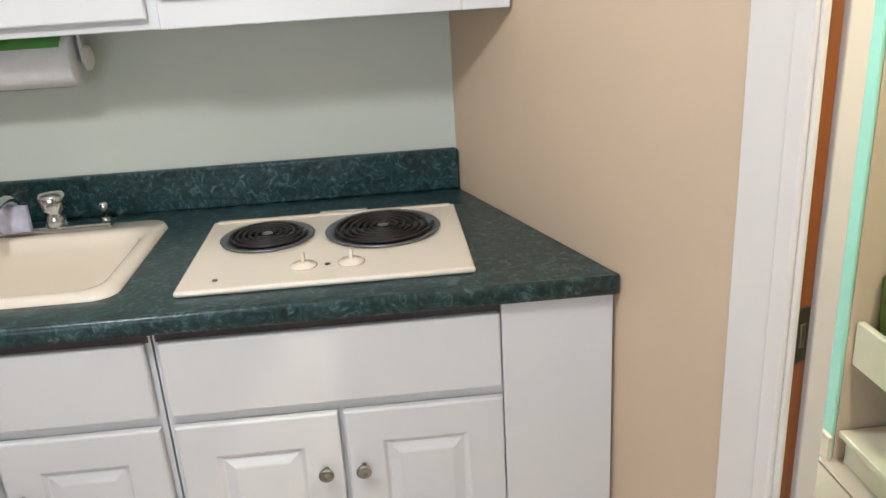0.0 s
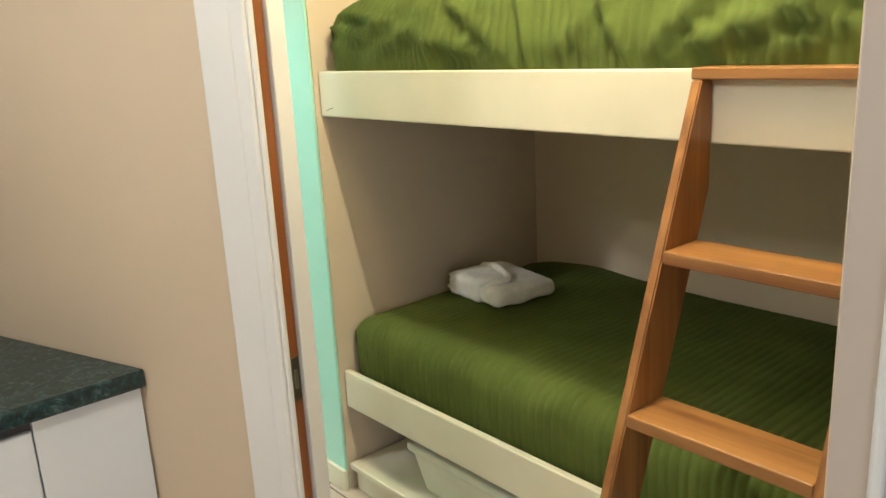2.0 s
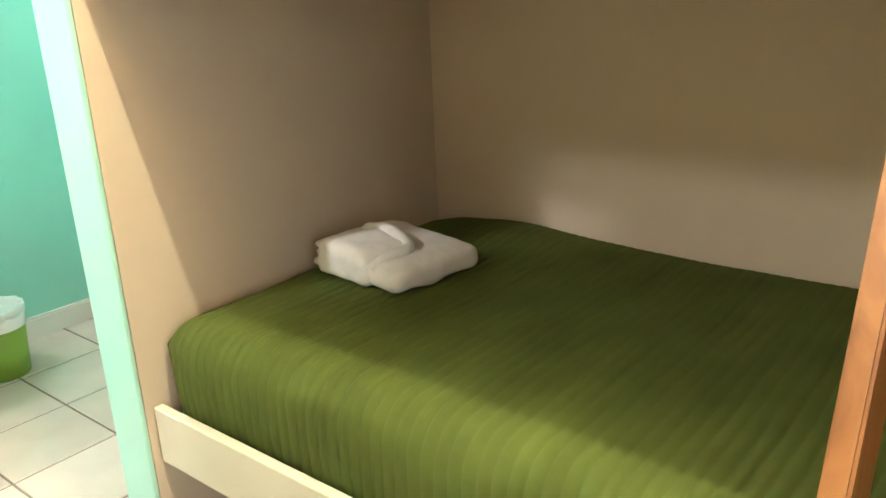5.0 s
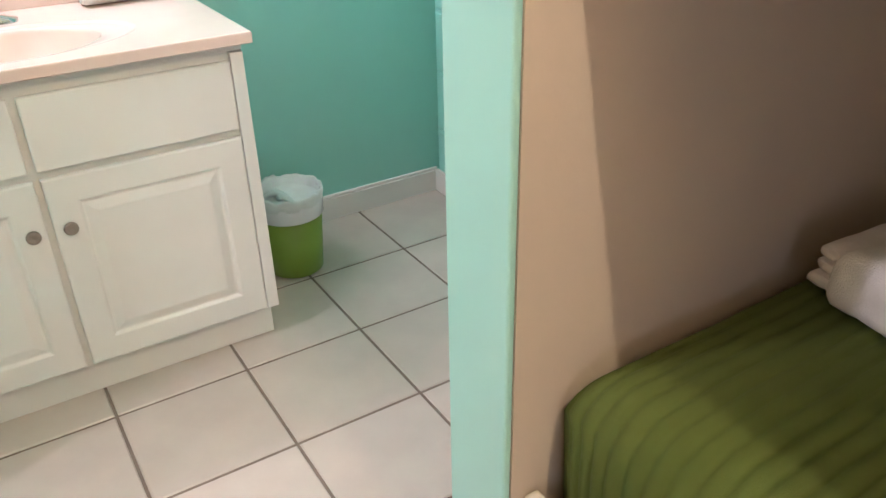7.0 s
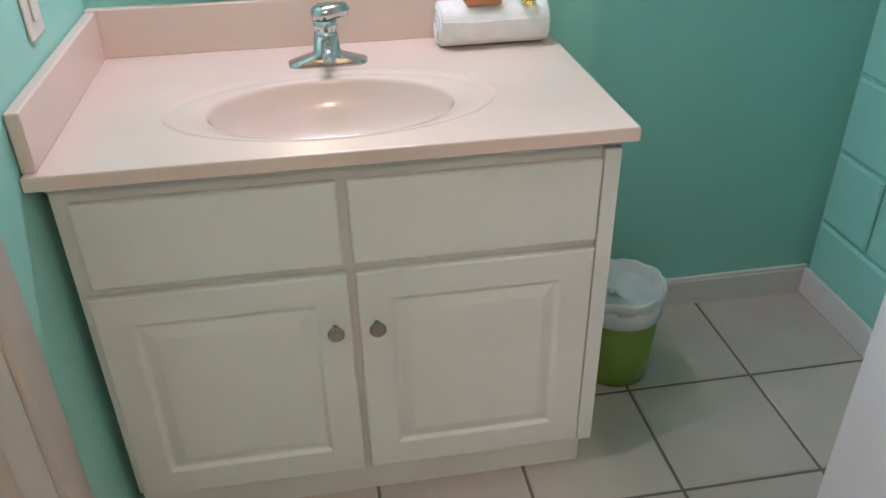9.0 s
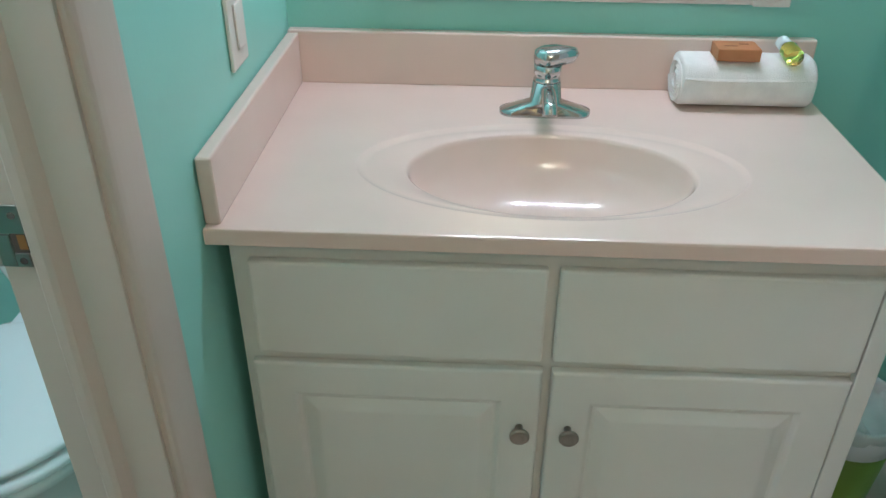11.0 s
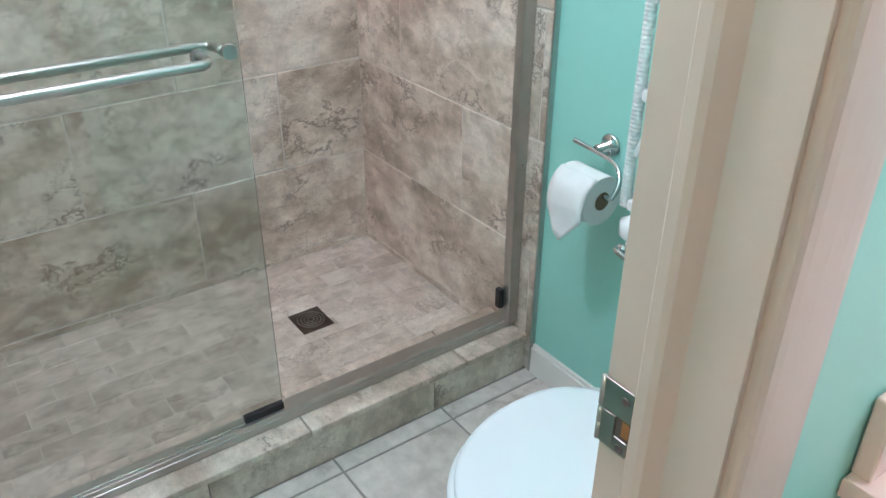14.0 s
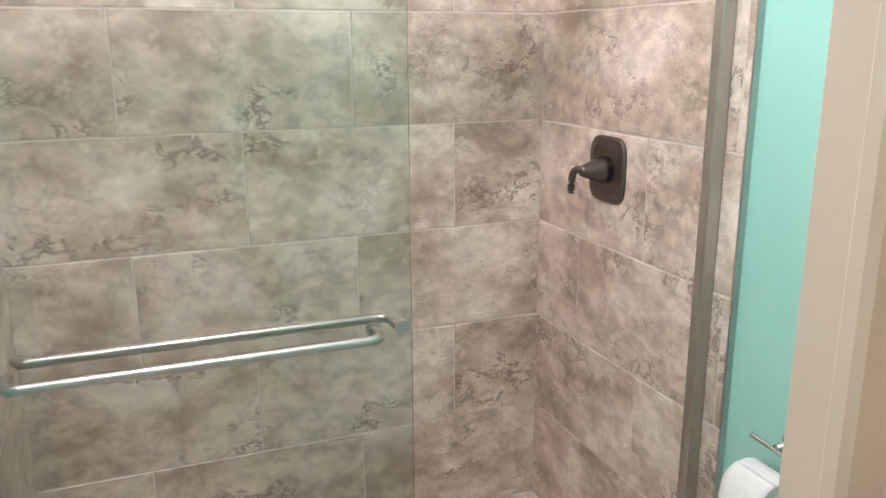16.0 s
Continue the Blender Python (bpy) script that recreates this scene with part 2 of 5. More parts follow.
CULT = material("cultured_marble", (0.79, 0.62, 0.54), 0.17, vary=0.03, scale=5.0, coat=0.25)
TOWEL = material("white_terry", (0.91, 0.88, 0.85), 0.95, vary=0.05, scale=30.0, bump=0.9, bump_scale=420, spec=0.1)
PAPER = material("white_tissue_paper", (0.84, 0.84, 0.82), 0.9, vary=0.03, scale=30, bump=0.4, bump_scale=160, spec=0.2)
CARD = material("cardboard", (0.20, 0.13, 0.08), 0.9)
GREEN = material("green_bedspread", (0.102, 0.132, 0.029), 0.85, vary=0.10, scale=7.0, bump=0.6, bump_scale=700, spec=0.15)
BINGREEN = material("lime_plastic", (0.20, 0.33, 0.035), 0.35, vary=0.05, scale=6)
LINER = material("thin_white_liner", (0.74, 0.80, 0.77), 0.4, vary=0.05, scale=20, bump=0.3, bump_scale=60)
WICKER = material("white_wicker", (0.80, 0.80, 0.77), 0.5, vary=0.08, scale=60, bump=0.3)
SOAP = material("kraft_soap_box", (0.52, 0.22, 0.09), 0.7, vary=0.08, scale=30)
INK = material("brown_ink", (0.18, 0.07, 0.03), 0.7)
BLUE = material("blue_plastic", (0.03, 0.07, 0.30), 0.35)
CLEAR = material("cloudy_clear_plastic", (0.72, 0.72, 0.62), 0.25, vary=0.06, scale=6)
GREENBAND = material("green_wrap_band", (0.16, 0.42, 0.09), 0.5)
PLATE = material("ivory_switch_plastic", (0.80, 0.75, 0.68), 0.35)
TILE = material("cream_floor_tile", (0.54, 0.465, 0.395), 0.30, vary=0.06, scale=7.0, bump=0.10, bump_scale=40, random_tone=0.04)
GROUT = material("brown_grout", (0.20, 0.15, 0.115), 0.9, vary=0.12, scale=12, bump=0.5)
BGROUT = material("grey_grout", (0.30, 0.28, 0.25), 0.9, vary=0.12, scale=12, bump=0.5)
LGROUT = material("light_grout", (0.72, 0.66, 0.58), 0.9, vary=0.10, scale=12, bump=0.4)
BTILE = stone("grey_beige_floor_tile", [(0.30, (0.40, 0.36, 0.31)), (0.46, (0.60, 0.56, 0.50)), (0.70, (0.70, 0.66, 0.60))], 3.4, 0.30, vein=0.35, swirl=0.5)
TRAV = travertine("travertine_tile", (0.43, 0.34, 0.26), (0.61, 0.505, 0.41), (0.80, 0.715, 0.61), vein=0.85)
MOSAIC = travertine("light_travertine_mosaic", (0.48, 0.395, 0.32), (0.61, 0.525, 0.435), (0.74, 0.66, 0.57), vein=0.45)
LAM = stone("green_marble_laminate", [(0.32, (0.004, 0.012, 0.013)), (0.46, (0.012, 0.032, 0.033)), (0.56, (0.026, 0.068, 0.070)), (0.68, (0.12, 0.17, 0.16))], 42.0, 0.28, bump=0.02, per_piece=False)
OAK = wood("honey_oak_upright", (0.35, 0.155, 0.045), (0.19, 0.072, 0.018), 2)
OAKY = wood("honey_oak_tread", (0.37, 0.175, 0.055), (0.21, 0.080, 0.022), 1)
DOORWOOD = wood("orange_stained_door", (0.30, 0.10, 0.025), (0.18, 0.05, 0.012), 2, 0.35)
SHGLASS = glass("green_tint_glass", (0.78, 0.862, 0.82))
YGLASS = glass("yellow_bottle", (1.0, 0.80, 0.16), 0.05)
MIRROR = material("mirror_silver", (0.9, 0.92, 0.91), 0.01, metal=1.0, vary=0.0)


# ---- building helpers ----
def box(x0, y0, z0, x1, y1, z1, bevel=0.0, seg=2, bm=None):
    bm = bm or bmesh.new()
    r = bmesh.ops.create_cube(bm, size=1)
    for v in r["verts"]:
        v.co = Vector(((x0 + x1) / 2 + v.co.x * (x1 - x0), (y0 + y1) / 2 + v.co.y * (y1 - y0), (z0 + z1) / 2 + v.co.z * (z1 - z0)))
    if bevel:
        es = list({e for v in r["verts"] for e in v.link_edges})
        bmesh.ops.bevel(bm, geom=es, offset=bevel, segments=seg, profile=0.5, affect="EDGES")
    return bm


def prism(pts, z0, z1, bevel=0.0, seg=2):
    bm = bmesh.new()
    lo = [bm.verts.new((x, y, z0)) for x, y in pts]
    hi = [bm.verts.new((x, y, z1)) for x, y in pts]
    bm.faces.new(hi)
    bm.faces.new(lo[::-1])
    for k in range(len(pts)):
        j = (k + 1) % len(pts)
        bm.faces.new((lo[k], lo[j], hi[j], hi[k]))
    bmesh.ops.recalc_face_normals(bm, faces=bm.faces)
    if bevel:
        bmesh.ops.bevel(bm, geom=list(bm.edges), offset=bevel, segments=seg, profile=0.5, affect="EDGES")
    return bm


def lathe(profile, center=(0, 0, 0), n=32, bm=None, m=None, sx=1.0, sy=1.0):
    """Turns (radius, z) rows about the z axis."""
    bm = bm or bmesh.new()
    rings = []
    for r, z in profile:
        ring = []
        for k in range(n):
            a = 2 * math.pi * k / n
            p = Vector((r * math.cos(a) * sx, r * math.sin(a) * sy, z))
            p = m @ p if m else p
            ring.append(bm.verts.new(p + Vector(center)))
        rings.append(ring)
    for a, b in zip(rings, rings[1:]):
        for k in range(n):
            bm.faces.new((a[k], a[(k + 1) % n], b[(k + 1) % n], b[k]))
    if profile[0][0] > 1e-6:
        bm.faces.new(rings[0][::-1])
    if profile[-1][0] > 1e-6:
        bm.faces.new(rings[-1])
    bmesh.ops.remove_doubles(bm, verts=bm.verts, dist=1e-6)
    bmesh.ops.recalc_face_normals(bm, faces=bm.faces)
    return bm


def tube(points, r, n=10, bm=None, caps=True):
    """A round bar along a line of points."""
    bm = bm or bmesh.new()
    pts = [Vector(p) for p in points]
    rings, up = [], Vector((0.013, 0.027, 1))
    for k, p in enumerate(pts):
        d = (pts[min(k + 1, len(pts) - 1)] - pts[max(k - 1, 0)]).normalized()
        a = d.cross(up)
        if a.length < 0.05:
            a = d.cross(Vector((1, 0, 0)))
        a.normalize()
        b = d.cross(a)
        rings.append([bm.verts.new(p + r * (math.cos(2 * math.pi * j / n) * a + math.sin(2 * math.pi * j / n) * b)) for j in range(n)])
    for a, b in zip(rings, rings[1:]):
        for j in range(n):
            bm.faces.new((a[j], a[(j + 1) % n], b[(j + 1) % n], b[j]))
    if caps:
        bm.faces.new(rings[0][::-1])
        bm.faces.new(rings[-1])
    bmesh.ops.recalc_face_normals(bm, faces=bm.faces)
    return bm


def bend(points, k=6):
    """Rounds the corners of a line of points (Catmull-Rom)."""
    p = [Vector(q) for q in points]
    p = [p[0] * 2 - p[1]] + p + [p[-1] * 2 - p[-2]]
    out = []
    for a, b, c, d in zip(p, p[1:], p[2:], p[3:]):
        for j in range(k):
            t = j / k
            out.append(0.5 * (2 * b + (c - a) * t + (2 * a - 5 * b + 4 * c - d) * t * t + (3 * b - 3 * c + d - a) * t ** 3))
    return out + [p[-2]]


def rounded(x0, y0, x1, y1, r, z, n=6):
    out = []
    for cx, cy, a0 in ((x1 - r, y1 - r, 0), (x0 + r, y1 - r, 90), (x0 + r, y0 + r, 180), (x1 - r, y0 + r, 270)):
        for k in range(n + 1):
            a = radians(a0 + 90 * k / n)
            out.append((cx + r * math.cos(a), cy + r * math.sin(a), z))
    return out


def loft(loops, cap=True, bm=None):
    bm = bm or bmesh.new()
    rings = [[bm.verts.new(p) for p in lp] for lp in loops]
    for a, b in zip(rings, rings[1:]):
        for k in range(len(a)):
            j = (k + 1) % len(a)
            bm.faces.new((a[k], a[j], b[j], b[k]))
    if cap:
        bm.faces.new(rings[-1])
    bmesh.ops.recalc_face_normals(bm, faces=bm.faces)
    return bm


def part(name, bm, mat, parent=None, label="", smooth=False, kind=""):
    me = bpy.data.meshes.new(name)
    if smooth:
        for f in bm.faces:
            f.smooth = True
    bm.to_mesh(me)
    bm.free()
    me.materials.append(mat)
    ob = new(name, me)
    if parent:
        ob.parent = parent
        ob.matrix_parent_inverse = pose(*WORLD_AT.get(parent.name, (0, 0, 0))).inverted()
    if label or kind:
        tagged(ob, label, kind=kind)
    return ob


WORLD_AT = {}


def thing(name, at, label, category, group="", kind=""):
    ob = new(name)
    ob.location = at
    ob.empty_display_size = 0.05
    WORLD_AT[ob.name] = at
    return tagged(ob, label, category, group, kind)


def structure(name, bm, mat, label, category, smooth=False):
    return tagged(part(name, bm, mat, smooth=smooth), label, category, kind="structure")


# plan: the slanted wall runs from the kitchen corner along U, its face towards the kitchen; N points into the hall
KX, KY = 0.287, 1.875
U, N = Vector((0.3256, -0.9455, 0)), Vector((0.9455, 0.3256, 0))


def slant(u0, n0, z0, u1, n1, z1, bevel=0.0, seg=2):
    """A box in the slanted wall's own directions."""
    bm = box(u0, n0, z0, u1, n1, z1, bevel, seg)
    for v in bm.verts:
        v.co = Vector((KX, KY, 0)) + U * v.co.x + N * v.co.y + Vector((0, 0, v.co.z))
    bmesh.ops.recalc_face_normals(bm, faces=bm.faces)
    return bm


def wall_x(y):
    """Where the slanted wall's kitchen face stands at y."""
    return KX + (KY - y) * 0.3256 / 0.9455


# ---- structure ----
structure("floor", box(-2.4, -2.8, -0.15, 2.7, 3.75, -0.003), GROUT, "tiled floor with brown grout joints", "floor")
structure("ceiling", box(-2.4, -2.8, CEIL, 2.7, 3.75, CEIL + 0.12), CEILING, "plain white painted ceiling", "ceiling")
structure("wall_kitchen", box(-2.4, KY, 0, KX + 0.005, KY + 0.048, CEIL), PALE, "pale sage painted wall behind the kitchen counter", "wall")
structure("wall_slanted", slant(0, 0, 0, 1.125, 0.090, CEIL), BEIGE, "slanted beige painted wall beside the counter", "wall")
structure("wall_slanted_end", slant(2.083, 0, 0, 3.3, 0.090, CEIL), BEIGE, "beige painted wall beyond the pocket door", "wall")
structure("wall_over_door", slant(1.126, 0, 2.05, 2.082, 0.090, CEIL), BEIGE, "beige wall above the pocket door opening", "wall")
structure("wall_south", box(-2.4, -2.8, 0, 2.7, -2.68, CEIL), BEIGE, "plain beige wall closing the kitchen", "wall")
structure("wall_west", box(-2.4, -2.68, 0, -2.28, KY, CEIL), BEIGE, "plain beige wall at the kitchen's side", "wall")
structure("wall_east", box(2.4005, -2.68, 0, 2.52, -0.905, CEIL), BEIGE, "plain beige wall closing the far side of the hall", "wall")
structure("wall_back", box(-1.6, 3.455, 0, 2.7, 3.60, CEIL), MINT, "mint painted wall behind vanity and toilet", "wall")
structure("wall_partition", box(1.372, 1.7315, 0, 2.40, 1.862, CEIL), TAUPE, "taupe partition at the bunk's head", "wall")
structure("trim_partition_end", box(1.360, 1.7320, 0.0, 1.3715, 1.8615, CEIL, 0.004, 3), MINT_PALE, "pale mint end face of the bunk partition", "trim")
structure("wall_bunk_back", box(2.4005, -0.9, 0, 2.52, 1.862, CEIL), TAUPE, "taupe wall behind the bunks", "wall")
structure("wall_bunk_foot", box(1.28, -0.42, 0, 2.40, -0.28, CEIL), TAUPE, "taupe wall closing the bunk's foot", "wall")
structure("wall_block_backing", box(2.325, 1.8625, 0, 2.45, 3.455, CEIL), MINT, "mint painted block wall", "wall")
structure("wall_bath_door", box(0.395, 2.645, 0, 0.505, 3.455, CEIL), MINT, "mint wall between vanity and toilet room", "wall")
structure("wall_bath_over", box(0.385, 1.975, 2.06, 0.505, 2.645, CEIL), MINT, "mint wall above the bathroom door opening", "wall")
structure("wall_door_corner", box(0.293, 1.885, 0, 0.505, 1.974, CEIL), MINT, "mint corner beside the bathroom door", "wall")
structure("wall_bath_south", box(-1.6, 1.9235, 0, 0.292, 1.934, CEIL), MINT, "mint wall closing the toilet room", "wall")
structure("wall_shower_back", box(-1.6, 1.934, 0, -1.4402, 3.455, CEIL), LGROUT, "grouted wall behind the shower tiles", "wall")


def tile_mesh(name, sx, sy, h, mat, bevel=0.003):
    bm = box(-sx / 2, -sy / 2, -h, sx / 2, sy / 2, 0)
    top = [f for f in bm.faces if f.normal.z > 0.9]
    bmesh.ops.bevel(bm, geom=list({e for f in top for e in f.edges}), offset=bevel, segments=1, affect="EDGES")
    me = bpy.data.meshes.new(name)
    bm.to_mesh(me)
    bm.free()
    me.materials.append(mat)
    return me


def lay(me, name, m, parent):
    ob = new(name, me)
    ob.parent = parent
    ob.matrix_basis = m
    return ob


# ---- trim and doors ----
def casing(name, u0, u1, n0, n1, top, label):
    """A moulded board on the slanted wall: flat with a raised bead."""
    c = thing(name, tuple(Vector((KX, KY, 0)) + U * u0), label, "door trim", kind="structure")
    w = u1 - u0
    part("board", slant(u0, n0, 0.0, u1, n1, top, 0.004), TRIM, c)
    part("bead", slant(u0 + w * 0.68, n0 - 0.010, 0.0, u0 + w * 0.96, n0 + 0.002, top, 0.005), TRIM, c)
    return c


casing("trim_pocket_door", 1.044, 1.171, -0.014, -0.001, 2.06, "white moulded casing beside the pocket door")
jamb = thing("trim_pocket_jamb", tuple(Vector((KX, KY, 0)) + U * 1.12), "white split jamb of the pocket door", "door jamb", kind="structure")
part("jamb_strip", slant(1.1255, 0.0, 0, 1.160, 0.010, 2.05, 0.002), TRIM, jamb)
part("jamb_strip", slant(1.1255, 0.046, 0, 1.158, 0.0905, 2.05, 0.003), TRIM, jamb)
pocket = thing("door_pocket", tuple(Vector((KX, KY, 0)) + U * 1.11), "orange-stained wooden pocket door slid into the wall", "door", kind="structure")
part("door_edge", slant(1.1255, 0.0115, 0.01, 1.150, 0.0445, 2.03, 0.002), DOORWOOD, pocket)
part("latch_plate", slant(1.1485, 0.017, 0.90, 1.1525, 0.040, 0.99, 0.001), BRONZE, pocket, "dark metal latch plate")
part("latch_bolt", slant(1.1505, 0.023, 0.925, 1.155, 0.033, 0.965, 0.002), NICKEL, pocket)
far_c = thing("trim_pocket_far", tuple(Vector((KX, KY, 0)) + U * 2.07), "white casing on the pocket door's far side", "door trim", kind="structure")
part("board", slant(2.084, -0.010, 0, 2.140, -0.001, 2.06, 0.003), TAN_TRIM, far_c)
part("bead", slant(2.132, -0.022, 0, 2.152, -0.001, 2.06, 0.008, 4), CAB, far_c, "glossy rounded white bead")
structure("trim_pocket_return", slant(2.1522, -0.014, 0.0, 2.294, -0.002, 2.10, 0.001), PLATE, "flat cream board beside the door casing", "trim")
panel = thing("tall_cabinet", tuple(Vector((KX, KY, 0)) + U * 2.4), "tall white cabinet standing by the door", "cabinet")
part("side_panel", slant(2.298, -0.0162, 0.06, 2.75, -0.002, 2.1, 0.001), TRIM, panel)
part("edge_band", slant(2.2945, -0.0160, 0.06, 2.2978, -0.002, 2.1, 0.0006), CAB, panel)
part("plinth", slant(2.30, -0.012, 0.0, 2.75, -0.002, 0.0598), CAB, panel)

# bathroom door frame with its latch strike
bj = thing("trim_bath_door", (0.44, 2.64, 0), "tan-cream painted bathroom door jamb and casing", "door jamb", kind="structure")
part("jamb_board", box(0.388, 2.630, 0, 0.5074, 2.6445, 2.06, 0.0006), TAN_TRIM, bj)
stop = [(0.427, 2.6299), (0.427, 2.620), (0.430, 2.617), (0.440, 2.617), (0.447, 2.619), (0.455, 2.626), (0.459, 2.6299)]
part("door_stop", loft([[(x, y, 0.0) for x, y in stop], [(x, y, 2.0445) for x, y in stop]]), TAN_TRIM, bj)
prof = [(2.636, 0.5075), (2.636, 0.514), (2.638, 0.5180), (2.643, 0.5205), (2.652, 0.5215), (2.675, 0.5210), (2.700, 0.5190), (2.718, 0.5165), (2.729, 0.5140), (2.733, 0.5110), (2.733, 0.5055), (2.645, 0.5055), (2.645, 0.5075)]
part("moulded_casing", loft([[(x, y, 0.0) for y, x in prof], [(x, y, 2.11) for y, x in prof]]), TAN_TRIM, bj)
part("head", box(0.370, 1.975, 2.045, 0.519, 2.629, 2.0595, 0.003), TAN_TRIM, bj)
part("far_jamb", box(0.383, 1.9755, 0, 0.507, 1.99, 2.044, 0.003), TAN_TRIM, bj)
strike = thing("strike_plate", (0.40, 2.63, 0.96), "chrome strike plate on the door jamb", "strike plate")
part("upper_leaf", box(0.3885, 2.6270, 0.9575, 0.422, 2.6298, 0.990, 0.0008), NICKEL, strike)
part("lower_leaf", box(0.3885, 2.6270, 0.918, 0.4045, 2.6298, 0.9555, 0.0008), NICKEL, strike)
part("lower_tab", box(0.4047, 2.6270, 0.918, 0.420, 2.6298, 0.9345, 0.0008), NICKEL, strike)
part("latch_hole", box(0.4048, 2.6285, 0.9347, 0.421, 2.6297, 0.9573), GAP_SHADE, strike, "dark latch hole")
part("bare_wood", box(0.4120, 2.6278, 0.9390, 0.4205, 2.6284, 0.9560), OAK, strike, "bare wood inside the latch hole")
for z0, z1 in ((0.9585, 0.989), (0.9385, 0.9545), (0.919, 0.9370)):
    part("rolled_lip", tube([(0.3865, 2.6288, z0), (0.3865, 2.6288, z1)], 0.0032, 10), STEEL, strike, smooth=True)
for xx, zz in ((0.4135, 0.9785), (0.4125, 0.9255)):
    part("screw", lathe([(0.0042, 0), (0.0036, 0.0010), (0.0015, 0.0004), (0, 0.0004)], n=12, m=pose(xx, 2.6269, zz, 90, 0, 0)), GAP_SHADE, strike, "dark recessed screw")

# baseboards
for nm, b in (("baseboard_back", (1.487, 3.441, 0, 2.3115, 3.4545, 0.09)), ("baseboard_block", (2.300, 1.92, 0, 2.3115, 3.4405, 0.085)),
              ("baseboard_toilet", (-0.5545, 3.441, 0, 0.394, 3.4545, 0.10)), ("baseboard_side", (0.5055, 2.7335, 0, 0.517, 2.8855, 0.09))):
    t = thing(nm, (b[0], b[1], 0), "off-white painted wooden baseboard along the wall", "baseboard", kind="structure")
    part("board", box(*b[:5], b[5] - 0.012), TRIM, t)
    ins = 0.004
    part("cap", box(b[0], b[1] + (ins if "back" in nm or "toilet" in nm else 0), b[5] - 0.0118, b[3] if "side" not in nm else b[3] - ins, b[4], b[5], 0.003), TRIM, t)
t = thing("baseboard_partition", (1.34, 1.80, 0), "cream baseboard round the partition end", "baseboard", kind="structure")
part("board", box(1.345, 1.720, 0, 1.3595, 1.874, 0.085, 0.004), CREAM, t)

# open white door standing along the alcove
wd = thing("door_open", (1.88, 2.3, 0), "plain white flush door standing open beside the partition", "door", kind="structure")
part("leaf", box(1.863, 1.905, 0.022, 1.898, 2.662, 2.03, 0.002), CAB, wd)
part("bottom_pin", tube([(1.88, 2.64, 0), (1.88, 2.64, 0.024)], 0.006), NICKEL, wd)

# ---- bunk alcove ----
def rail(name, z0, z1, label):
    r = thing(name, (1.40, 0.7, z0), label, "bunk rail")
    part("front_board", box(1.388, -0.275, z0, 1.412, 1.726, z1, 0.005, 3), CREAM, r)
    part("deck", box(1.4125, -0.275, z0 + 0.02, 2.398, 1.726, z0 + 0.05), CREAM, r, "painted plywood deck")
    return r


rail("bunk_bed", 0.326, 0.463, "cream painted lower bunk frame built between the walls")
rail("bunk_bed", 1.346, 1.488, "cream painted upper bunk frame with scuffed front board")
sc1 = thing("scuff_mark", (1.3878, 1.66, 1.37), "small dark scuff on the upper bunk's front board", "scuff")
part("stroke", tube(bend([(1.3877, 1.690, 1.366), (1.3877, 1.672, 1.372), (1.3877, 1.655, 1.374)]), 0.0010, 5), GAP_SHADE, sc1)

pl = thing("bunk_plinth", (1.40, 0.7, 0), "cream painted storage platform under the lower bunk", "platform")
part("riser", box(1.395, -0.275, 0.0, 2.398, 1.712, 0.082, 0.002), CREAM, pl)
part("top_board", box(1.377, -0.275, 0.0825, 2.398, 1.7255, 0.105, 0.004), CREAM, pl)


